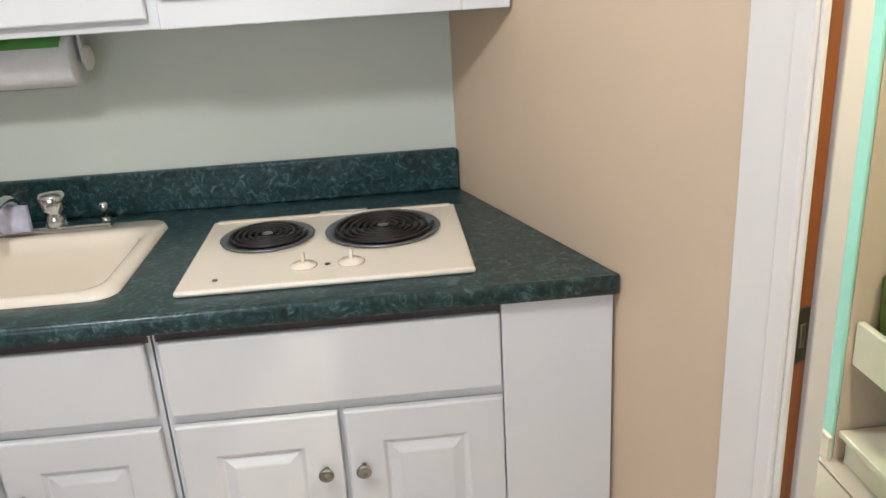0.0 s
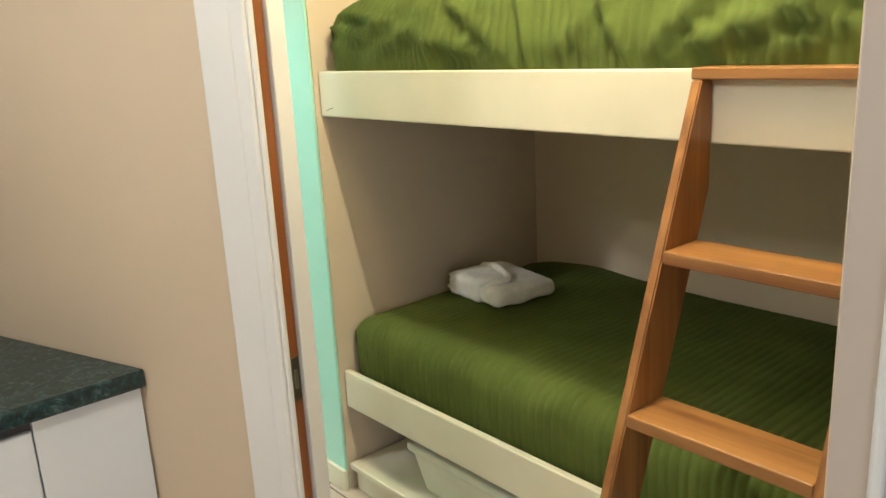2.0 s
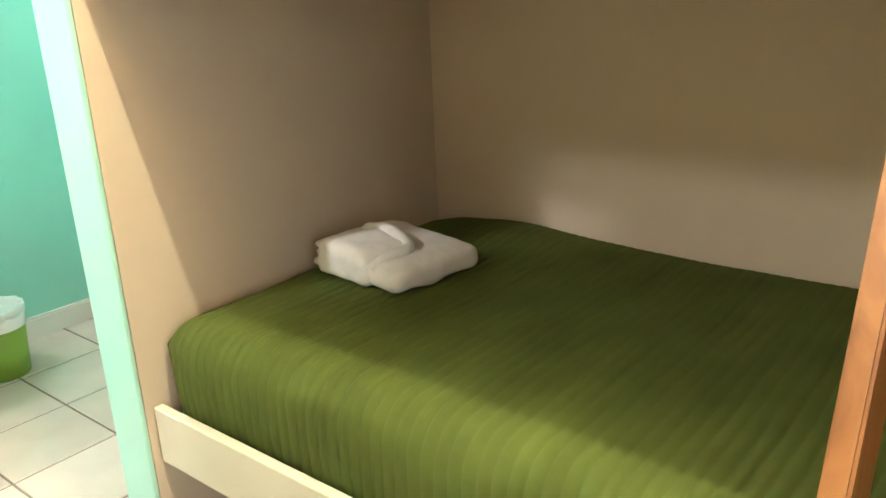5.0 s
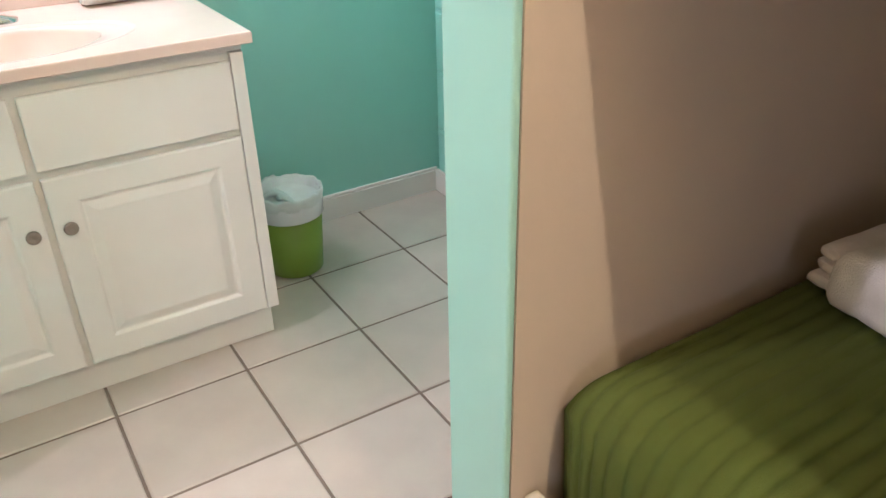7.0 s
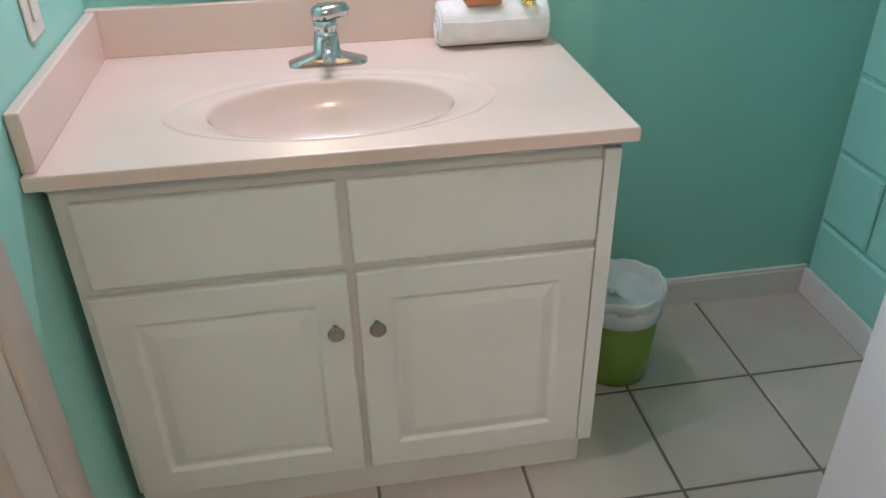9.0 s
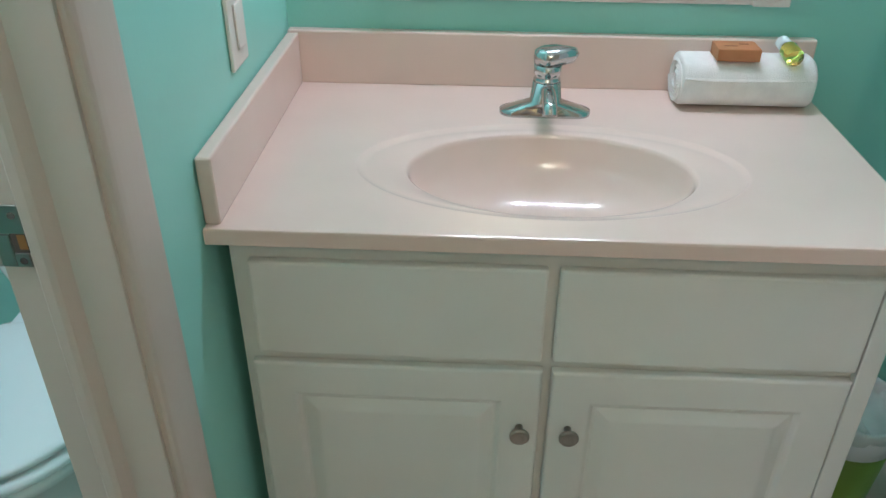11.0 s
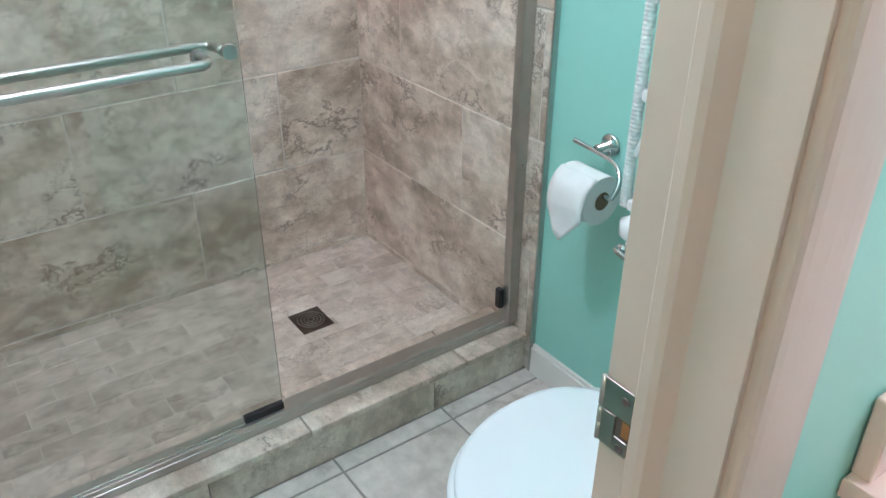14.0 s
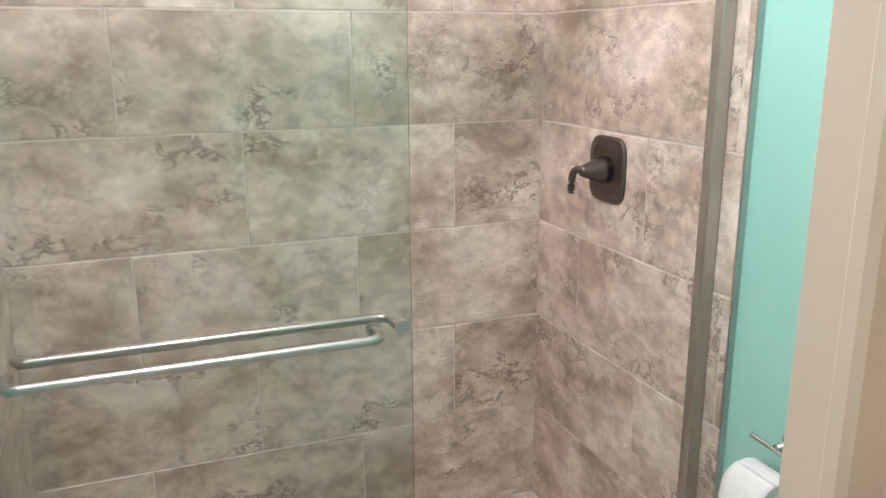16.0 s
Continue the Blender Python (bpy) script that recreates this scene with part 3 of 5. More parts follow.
def quilt(name, z_rail, z_top, x0, seed, fold, label, hang):
    """A ribbed bedspread over a mattress: ribs run from the front edge to the wall and down the front."""
    y0, y1, pitch = -0.26, 1.714, 0.0275
    prof = []
    h = z_top - z_rail - hang
    for k in range(9):
        prof.append((x0 + 0.012 * (1 - k / 8) - (0.018 if fold > 0.5 else 0.004) * math.sin((k / 8) ** 1.5 * math.pi), z_rail + hang + (h - 0.075) * k / 8, -1.0, 0.0))
    for k in range(1, 9):
        a = k / 8 * math.pi / 2
        prof.append((x0 + 0.075 - 0.075 * math.cos(a), z_top - 0.075 + 0.075 * math.sin(a), -math.cos(a), math.sin(a)))
    for k in range(1, 30):
        prof.append((x0 + 0.075 + (2.385 - x0 - 0.075) * k / 29, z_top, 0.0, 1.0))
    ny = 560
    # pinched folds that fan out from gathered spots on the front edge
    creases = [(0.87, 6.2, 0.015), (0.86, 4.2, 0.017), (0.85, 1.6, 0.015), (0.83, 0.3, 0.010), (0.80, -1.2, 0.010), (0.52, -3.3, 0.024), (0.53, -1.2, 0.013), (0.54, 0.6, 0.010), (1.45, 3.0, 0.008), (0.28, -2.0, 0.012)] if fold > 0.5 else []
    along, run = [], 0.0
    for i, q in enumerate(prof):
        run += math.hypot(q[0] - prof[i - 1][0], q[1] - prof[i - 1][1]) if i else 0.0
        along.append(run)
    verts, faces = [], []
    for j in range(ny + 1):
        y = y0 + (y1 - y0) * j / ny
        end = max(0.0, 1 - (y1 - y) / (0.15 if fold > 0.5 else 0.10))
        drop = (0.10 if fold > 0.5 else 0.045) * (1 - math.sqrt(max(0.0, 1 - end * end)))
        for i, (x, z, nx, nz) in enumerate(prof):
            warp = 0.010 * noise.noise((x * 3.1 + seed, y * 2.3, z * 3)) + 0.020 * fold * noise.noise((x * 2.0, y * 1.7 + seed, z * 4))
            r = abs(math.sin(math.pi * (y + warp * 0.9) / pitch)) ** 0.55
            low = min(1.0, 0.25 + along[i] / 0.05)
            d = (0.0042 if fold > 0.5 else 0.0085) * r * low * (1.0 if x < 2.30 else max(0.2, (2.385 - x) / 0.085))
            big = 0.008 * noise.noise((x * 2.2 + seed, y * 1.9, 3.0)) + 0.004 * noise.noise((x * 9, y * 7, seed))
            q = noise.noise((x * 3.0 + seed * 2, y * 3.2 + z * 5.0, z * 2.0))
            big += fold * (0.004 * max(0.0, 0.10 - abs(q)) / 0.10 - 0.002 + 0.004 * noise.noise((y * 5.0 + z * 9.0, seed, x * 2)))
            for cy, slope, amp in creases:
                reach = along[i]
                line = cy + slope * (reach - 0.09) + 0.02 * noise.noise((reach * 9, cy * 9, 1.0))
                w = 0.009 + 0.05 * max(0.0, reach - 0.09)
                g = (y - line) / math.hypot(1, slope) / w
                fade = min(1.0, max(0.0, reach - 0.085) / 0.04) * (math.exp(-(max(0.0, reach - 0.19) / 0.07) ** 2))
                big += 1.3 * amp * fade * (math.exp(-g * g) - 0.75 * math.exp(-(g - 1.8 * (1 if slope > 0 else -1)) ** 2))
            big *= low
            big += 0.026 * math.exp(-((y - 1.42) / 0.20) ** 2 - ((x - 2.36) / 0.22) ** 2) * (1 - fold)
            sag = 0.006 * math.exp(-((x - 2.0) ** 2) / 0.10) * (0.5 + 0.5 * noise.noise((y * 1.5, seed, 0)))
            k = 1.0 if nz > 0 else 0.9
            edge = 0.010 * max(0.0, (x - 2.25) / 0.14) ** 2 * (0.3 + 0.9 * noise.noise((y * 2.0, 5.0, seed)))
            tuck = (0.022 if fold > 0.5 else 0.014) * (1 - math.sqrt(max(0.0, 1 - end * end))) * max(0.0, 1 - (x - x0) / 0.3)
            verts.append((x + tuck + nx * (d + big * k), y - end * 0.0 - (0.02 * end * (1 - nz) if z < z_top - 0.05 else 0), z + nz * (d + big) - sag - edge - drop * nz))
    m = len(prof)
    for j in range(ny):
        for i in range(m - 1):
            a = j * m + i
            faces.append((a, a + 1, a + m + 1, a + m))
    # closed foot end, head end and back skirt
    base = len(verts)
    for j in (0, ny):
        for i in range(m):
            x, y, z = verts[j * m + i]
            verts.append((min(max(x, x0 + 0.03), 2.38), y + (0.006 if j else -0.006), z_rail + hang - 0.002))
    for e, j in enumerate((0, ny)):
        for i in range(m - 1):
            a, b = j * m + i, base + e * m + i
            faces.append((a, b, b + 1, a + 1) if j == 0 else (a, a + 1, b + 1, b))
    me = bpy.data.meshes.new(name)
    me.from_pydata(verts, [], faces)
    me.polygons.foreach_set("use_smooth", [True] * len(faces))
    me.materials.append(GREEN)
    ob = new(name, me)
    part("hem", tube([(x0 + 0.004, y0 + (y1 - y0) * k / 60, z_rail + hang + 0.004) for k in range(61)], 0.0035, 6), GREEN, ob)
    return tagged(ob, label, "bedspread")


def mattress(z0, z1, label):
    t = part("mattress", box(1.45, -0.25, z0, 2.37, 1.66, z1, 0.05, 4), TRIM)
    return tagged(t, label, "mattress")


mattress(0.377, 0.60, "white mattress hidden under the ribbed green bedspread")
mattress(1.397, 1.635, "white upper mattress under the rumpled green bedspread")
quilt("bedspread", 0.377, 0.655, 1.426, 3, 0.15, "olive green ribbed bedspread on the lower bunk", 0.004)
quilt("bedspread", 1.397, 1.695, 1.420, 8, 1.0, "rumpled olive green ribbed bedspread on the upper bunk", 0.004)


def folded_towel(at, turn, label):
    """A thick bath towel folded into a stack, with a face cloth wrapped over it."""
    t = thing("folded_towel", at, label, "towel")
    m = pose(*at, 0, 0, turn)

    def pad(name, x0, y0, z0, x1, y1, z1, r, seed, lift=0.0):
        bm = box(x0, y0, z0, x1, y1, z1)
        bmesh.ops.subdivide_edges(bm, edges=list(bm.edges), cuts=9, use_grid_fill=True)
        c = Vector(((x0 + x1) / 2, (y0 + y1) / 2, (z0 + z1) / 2))
        hs = Vector(((x1 - x0) / 2, (y1 - y0) / 2, (z1 - z0) / 2))
        for v in bm.verts:
            p = v.co - c
            inner = Vector([max(-h + r, min(h - r, q)) for q, h in zip(p, hs)])
            d = p - inner
            if d.length > 1e-6:
                p = inner + d.normalized() * r
            q = p + c
            f = noise.noise((q.x * 16 + seed, q.y * 16, q.z * 16)) * 0.013
            q += p.normalized() * f
            q.z += lift * math.exp(-((q.x / 0.09) ** 2)) * max(0.0, (q.z - z0) / (z1 - z0))
            v.co = m @ q
        return part(name, bm, TOWEL, t, smooth=True)

    for k in range(3):
        pad("fold", -0.160 + 0.003 * k, -0.126, 0.001 + 0.022 * k, 0.060, 0.122, 0.024 + 0.022 * k, 0.0112, 40 + k)
    pad("rolled_body", -0.120, -0.134, 0.0, 0.176, 0.130, 0.066, 0.028, 7, 0.003)
    pad("wrapped_cloth", -0.114, -0.152, 0.001, 0.088, -0.002, 0.084, 0.026, 21, 0.008)
    ridge = bend([(-0.116, 0.010, 0.058), (-0.090, 0.000, 0.080), (-0.010, -0.006, 0.094), (0.050, -0.014, 0.090), (0.096, -0.034, 0.072), (0.092, -0.090, 0.068), (0.086, -0.134, 0.046)], 5)
    bm = tube([Vector(q) for q in ridge], 0.0145, 12)
    for v in bm.verts:
        v.co = m @ (v.co + 0.004 * Vector((noise.noise(v.co * 30), noise.noise(v.co * 27 + Vector((3, 0, 0))), noise.noise(v.co * 33))))
    part("cloth_ridge", bm, TOWEL, t, smooth=True)
    return t


folded_towel((1.940, 1.500, 0.662), -99, "white folded bath towel lying on the lower bunk")
folded_towel((1.80, 1.26, 1.700), -80, "white folded bath towel lying on the upper bunk")

# storage box under the lower bunk
sb = thing("storage_box", (1.75, 0.95, 0.105), "cloudy clear plastic storage box with a blue latch", "storage box")
bm = prism([(1.44, 0.62), (1.90, 0.62), (1.90, 1.40), (1.44, 1.40)], 0.106, 0.255, 0.012)
for v in bm.verts:
    k = 1 + 0.05 * (v.co.z - 0.18) / 0.075
    v.co.x, v.co.y = 1.67 + (v.co.x - 1.67) * k, 1.01 + (v.co.y - 1.01) * k
part("body", bm, CLEAR, sb)
part("lid", box(1.415, 0.59, 0.2555, 1.925, 1.43, 0.285, 0.008), CLEAR, sb, "cream plastic lid")
part("latch", box(1.418, 1.02, 0.150, 1.430, 1.075, 0.185, 0.004), BLUE, sb, "blue latch")

# ladder
lad = thing("bunk_ladder", (1.0, 0.16, 0), "honey oak ladder leaning on the upper bunk", "ladder")
LEAN, DEPTH = 0.362, 0.116


def lad_x(z):
    """The front edge of the leaning stiles."""
    return 1.311 + (z - 1.374) * LEAN


def stile(y0, y1):
    cut = 1.374 + (1.386 - DEPTH - 1.311) / LEAN
    pts = [(lad_x(0), 0.0), (lad_x(0) + DEPTH, 0.0), (1.386, cut), (1.386, 1.470), (lad_x(1.470), 1.470)]
    bm = bmesh.new()
    lo = [bm.verts.new((x, y0, z)) for x, z in pts]
    hi = [bm.verts.new((x, y1, z)) for x, z in pts]
    bm.faces.new(lo)
    bm.faces.new(hi[::-1])
    for k in range(len(pts)):
        j = (k + 1) % len(pts)
        bm.faces.new((lo[k], hi[k], hi[j], lo[j]))
    bmesh.ops.recalc_face_normals(bm, faces=bm.faces)
    bmesh.ops.bevel(bm, geom=list(bm.edges), offset=0.003, segments=2, affect="EDGES")
    return part("stile", bm, OAK, lad)


stile(0.338, 0.360)
stile(-0.036, -0.014)
for z in (0.272, 0.568, 0.866, 1.163):
    xx = lad_x(z) - 0.004
    part("tread", box(xx, -0.0138, z - 0.026, xx + DEPTH, 0.3378, z, 0.003), OAKY, lad)
    for y in (0.3365, -0.0125):
        part("screw", lathe([(0.0045, 0), (0.004, 0.0012), (0.0015, 0.0006), (0, 0.0006)], n=10, m=pose(xx + 0.085, y, z - 0.038, 90 if y > 0.1 else -90, 0, 0)), BRONZE, lad)
part("top_board", box(1.350, -0.040, 1.4705, 1.418, 0.364, 1.4925, 0.003), OAKY, lad, "oak top board hooked over the rail")

# ---- kitchen ----
FY = 1.195
CT = 0.91
top = thing("kitchen_worktop", (-0.7, 1.5, 0.87), "dark green marbled laminate worktop with upstand", "worktop")
sinkx0, sinkx1, sinky0, sinky1 = -1.02, -0.475, 1.27, 1.73
hx0, hx1, hy0, hy1 = -0.336, 0.257, 1.243, 1.68
nose = [(1.1705, 0.91), (1.165, 0.909), (1.160, 0.905), (1.158, 0.899), (1.158, 0.880), (1.160, 0.872), (1.1705, 0.868)]
part("rounded_nose", loft([[(-1.9, y, z) for y, z in nose], [(wall_x(1.158) - 0.020, y, z) for y, z in nose], [(wall_x(1.158) - 0.008, 1.1705 + (y - 1.1705) * 0.3, z) for y, z in nose]]), LAM, top, smooth=True)
part("front_slab", prism([(-1.9, 1.1705), (wall_x(1.1705) - 0.006, 1.1705), (wall_x(1.285) - 0.006, 1.285), (-1.9, 1.285)], 0.868, CT), LAM, top)
part("back_slab", prism([(-1.9, 1.7155), (wall_x(1.7155) - 0.006, 1.7155), (wall_x(1.868) - 0.006, 1.868), (-1.9, 1.868)], 0.868, CT), LAM, top)
part("right_slab", prism([(-0.480, 1.2852), (wall_x(1.2852) - 0.006, 1.2852), (wall_x(1.7152) - 0.006, 1.7152), (-0.480, 1.7152)], 0.868, CT), LAM, top)
part("left_slab", box(-1.9, 1.2852, 0.868, -1.02, 1.7152, CT), LAM, top)
part("upstand", prism([(-1.9, 1.850), (wall_x(1.850) - 0.006, 1.850), (wall_x(1.873) - 0.004, 1.873), (-1.9, 1.873)], CT + 0.0005, 1.022, 0.006, 3), LAM, top)


def raised_door(x0, x1, z0, z1, y, mat, parent, name="door", inset=0.075, knob=None, knob_mat=None, thick=0.019):
    """A routed cabinet door with a sunk groove and a raised field."""
    i, f = inset, y - thick

    def ring(g, yy):
        return [(x0 + g, yy, z0 + g), (x1 - g, yy, z0 + g), (x1 - g, yy, z1 - g), (x0 + g, yy, z1 - g)]

    d = part(name, loft([ring(0.002, y), ring(0, y - 0.002), ring(0, f + 0.004), ring(0.0015, f + 0.0012), ring(0.005, f), ring(i - 0.003, f), ring(i, f + 0.001), ring(i + 0.006, f + 0.0065), ring(i + 0.011, f + 0.0070)]), mat, parent)
    part("field", loft([ring(i + 0.0105, f + 0.0072), ring(i + 0.011, f + 0.0066), ring(i + 0.028, f + 0.0012), ring(i + 0.031, f + 0.0004), ring(i + 0.034, f)]), mat, d)
    if knob:
        kx, kz = knob
        part("knob", lathe([(0.006, 0), (0.0055, 0.012), (0.010, 0.015), (0.0155, 0.020), (0.0155, 0.024), (0.012, 0.0275), (0.0105, 0.0265), (0.006, 0.0285), (0, 0.029)], n=24,
                           m=pose(kx, y - thick, kz, 90, 0, 0)), knob_mat or NICKEL, d, "brushed nickel knob", smooth=True)
    return d


def base_cabinet(x0, x1, label, knobs=True):
    c = thing("base_cabinet", ((x0 + x1) / 2, 1.5, 0), label, "kitchen cabinet", "kitchen base cabinets")
    part("face_frame", box(x0 + 0.001, FY + 0.002, 0.10, x1 - 0.001, FY + 0.020, 0.8675), CAB, c)
    for xa in (x0 + 0.001, x1 - 0.016):
        part("side_panel", box(xa, FY + 0.0205, 0.10, xa + 0.015, 1.865, 0.8675), CAB, c)
    part("floor_panel", box(x0 + 0.0165, FY + 0.0205, 0.10, x1 - 0.0165, 1.865, 0.115), CAB, c)
    part("toe_board", box(x0 + 0.001, FY + 0.06, 0.0, x1 - 0.001, FY + 0.075, 0.0995), CAB, c)
    # dark-coloured strip standing in for the shade under the worktop's overhang
    part("shadow_strip", box(x0 + 0.006, FY - 0.002, 0.842, x1 - 0.006, FY + 0.0015, 0.866), GAP_SHADE, c)
    part("drawer_front", box(x0 + 0.012, FY - 0.019, 0.683, x1 - 0.012, FY, 0.846, 0.006, 3), CAB, c)
    mid = (x0 + x1) / 2
    raised_door(x0 + 0.012, mid - 0.006, 0.125, 0.659, FY, CAB, c, knob=(mid - 0.040, 0.530))
    raised_door(mid + 0.006, x1 - 0.012, 0.125, 0.659, FY, CAB, c, knob=(mid + 0.036, 0.530))
    return c


base_cabinet(-0.377, 0.305, "white raised-panel base cabinet under the cooktop")
base_cabinet(-1.059, -0.379, "white raised-panel base cabinet under the sink")
base_cabinet(-1.741, -1.061, "white raised-panel base cabinet at the counter's end")
fil = thing("filler_panel", (0.41, 1.22, 0), "plain white filler panel between cabinet and wall", "cabinet panel")
part("board", prism([(0.2955, FY - 0.0175), (wall_x(FY) - 0.004, FY - 0.0175), (wall_x(FY + 0.0015) - 0.004, FY + 0.0015), (0.2955, FY + 0.0015)], 0.0, 0.8675, 0.002), CAB, fil)

# cooktop
hob = thing("cooktop", (-0.04, 1.46, CT), "almond enamel two-burner electric coil cooktop", "cooktop")
part("deck", box(hx0, hy0 - 0.008, CT, hx1, hy1, CT + 0.013, 0.006, 3), ENAMEL, hob)
part("rim", box(hx0 + 0.012, hy1 - 0.022, CT + 0.012, hx1 - 0.012, hy1 - 0.006, CT + 0.017, 0.003), ENAMEL, hob)


def burner(cx, cy, r, turns):
    b = part("burner", lathe([(r + 0.012, 0.0), (r + 0.014, 0.004), (r + 0.010, 0.006), (r + 0.001, 0.003), (r * 0.8, -0.006), (r * 0.3, -0.010), (0.0, -0.010)], (cx, cy, CT + 0.0145), 40), BOWL, hob, "grey drip bowl with a black coil", smooth=True)
    pts = []
    n = turns * 28
    for k in range(n + 1):
        a = 2 * math.pi * k / 28
        rr = 0.018 + (r - 0.022) * k / n
        pts.append((cx + rr * math.cos(a), cy + rr * math.sin(a), CT + 0.0215))
    part("coil", tube(pts, 0.0046, 7), COIL, b, "black spiral coil", smooth=True)
    for k in range(3):
        a = radians(30 + 120 * k)
        part("support", tube([(cx, cy, CT + 0.0150), (cx + r * math.cos(a), cy + r * math.sin(a), CT + 0.0150)], 0.0022, 5), COIL, b)
    part("hub", lathe([(0.013, 0), (0.013, 0.003), (0.0, 0.004)], (cx, cy, CT + 0.0215), 16), NICKEL, b)


burner(-0.186, 1.527, 0.093, 5)
burner(0.077, 1.520, 0.118, 6)
for cx in (-0.089, 0.009):
    kn = part("control_knob", lathe([(0.027, 0), (0.028, 0.003), (0.024, 0.006), (0.013, 0.008), (0.012, 0.010), (0, 0.010)], (cx, 1.322, CT + 0.0131), 28), ENAMEL, hob, "white control knob", smooth=True)
    part("grip", box(cx - 0.004, 1.311, CT + 0.020, cx + 0.004, 1.333, CT + 0.044, 0.003), ENAMEL, kn)
part("indicator", lathe([(0.006, 0), (0.005, 0.002), (0, 0.003)], (-0.040, 1.322, CT + 0.0131), 14), BRONZE, hob)
part("screw", lathe([(0.006, 0), (0.005, 0.0015), (0, 0.002)], (-0.262, 1.283, CT + 0.0131), 14), BRONZE, hob)
part("badge", box(-0.078, 1.690, CT + 0.0006, 0.04, 1.704, CT + 0.014, 0.002), STEEL, hob, "small metal vent strip")

# sink with tap
sk = thing("kitchen_sink", (-0.75, 1.5, CT), "cream enamelled drop-in kitchen sink", "sink")
rows = ((0.0, 0.0, CT + 0.0005, 0.05), (0.004, 0.004, CT + 0.012, 0.05), (0.030, 0.030, CT + 0.014, 0.05), (0.042, 0.042, CT + 0.008, 0.06), (0.050, 0.050, CT - 0.02, 0.06), (0.062, 0.062, CT - 0.15, 0.07), (0.10, 0.10, CT - 0.165, 0.07))
ledge = 0.055
part("basin", loft([rounded(sinkx0 - 0.02 + a, sinky0 - 0.012 + b, sinkx1 + 0.02 - a, sinky1 + 0.02 - b - (ledge if a > 0.02 else 0), r, z) for a, b, z, r in rows]), ENAMEL, sk, smooth=True)
tap = thing("kitchen_tap", (-0.80, 1.72, CT), "chrome two-handle kitchen tap behind the sink", "tap")
tz = CT + 0.0145
part("base_plate", box(-0.93, 1.690, tz, -0.585, 1.738, tz + 0.014, 0.006, 3), CHROME, tap, smooth=False)
for cx in (-0.88, -0.72):
    h = part("handle", lathe([(0.027, 0), (0.024, 0.02), (0.018, 0.034), (0.030, 0.042), (0.033, 0.072), (0.026, 0.082), (0, 0.084)], (cx, 1.714, tz + 0.0141), 20), CHROME, tap, smooth=True)
part("spout", tube(bend([(-0.80, 1.714, tz + 0.012), (-0.80, 1.71, tz + 0.06), (-0.80, 1.66, tz + 0.10), (-0.80, 1.56, tz + 0.09), (-0.80, 1.54, tz + 0.07)]), 0.011, 12), CHROME, tap, smooth=True)
spr = thing("sprayer", (-0.632, 1.80, CT), "small chrome soap pump on the worktop", "soap pump")
part("collar", lathe([(0.026, 0), (0.024, 0.006), (0.012, 0.010), (0.011, 0.018), (0, 0.018)], (-0.632, 1.80, CT + 0.0005), 20), CHROME, spr, smooth=True)
part("head", lathe([(0.012, 0), (0.013, 0.03), (0.009, 0.036), (0, 0.037)], (-0.632, 1.80, CT + 0.0187), 16), CHROME, spr, smooth=True)
cloth = thing("dish_cloth", (-0.83, 1.70, CT + 0.03), "lilac striped dish cloth draped by the tap", "cloth")
bm = box(-0.90, 1.680, CT + 0.030, -0.765, 1.695, CT + 0.095)
bmesh.ops.subdivide_edges(bm, edges=list(bm.edges), cuts=6, use_grid_fill=True)
for v in bm.verts:
    v.co += Vector((0, -0.010 - 0.008 * math.sin(v.co.x * 90), 0.01 * noise.noise(v.co * 20)))
part("fabric", bm, material("lilac_cloth", (0.62, 0.60, 0.72), 0.9, vary=0.15, scale=40, bump=0.6), cloth, smooth=True)

# wall cabinets with a built-in microwave
wc = thing("wall_cabinet", (0.1, 1.7, 1.4), "white wall cabinet with a black built-in microwave", "wall cabinet")
part("body", prism([(-0.35, 1.565), (wall_x(1.565) - 0.006, 1.565), (wall_x(1.873) - 0.006, 1.873), (-0.35, 1.873)], 1.392, 2.2, 0.003), CAB, wc)
part("end_stile", box(0.285, 1.545, 1.392, wall_x(1.545) - 0.010, 1.5645, 2.2, 0.003), CAB, wc)
part("bottom_rail", box(-0.35, 1.545, 1.392, 0.2845, 1.5645, 1.452, 0.003), CAB, wc)
mw = thing("microwave", (0.0, 1.56, 1.46), "black glass microwave with cream bottom trim", "microwave")
part("trim", box(-0.34, 1.532, 1.4525, 0.280, 1.5445, 1.468, 0.003), ENAMEL, mw, "cream trim strip")
part("frame", box(-0.34, 1.530, 1.4685, 0.270, 1.5445, 1.80, 0.004), BLACK, mw)
part("control_strip", box(-0.28, 1.5250, 1.4795, 0.255, 1.5295, 1.5135, 0.002), STEEL, mw, "brushed steel control strip")
part("strip_notch", box(0.168, 1.5240, 1.508, 0.190, 1.5249, 1.5115), BLACK, mw, "small dark finger notch")
part("door_glass", box(-0.28, 1.5265, 1.515, 0.240, 1.5295, 1.78, 0.001), BLACKGLASS, mw, "reflective black glass")
wc2 = thing("wall_cabinet", (-0.8, 1.7, 1.4), "white framed wall cabinet over the sink", "wall cabinet")
part("body", box(-1.3, 1.565, 1.392, -0.352, 1.873, 2.2, 0.003), CAB, wc2)
for x0, x1 in ((-1.29, -0.84), (-0.83, -0.375)):
    raised_door(x0, x1, 1.415, 2.19, 1.563, CAB, wc2, inset=0.06)

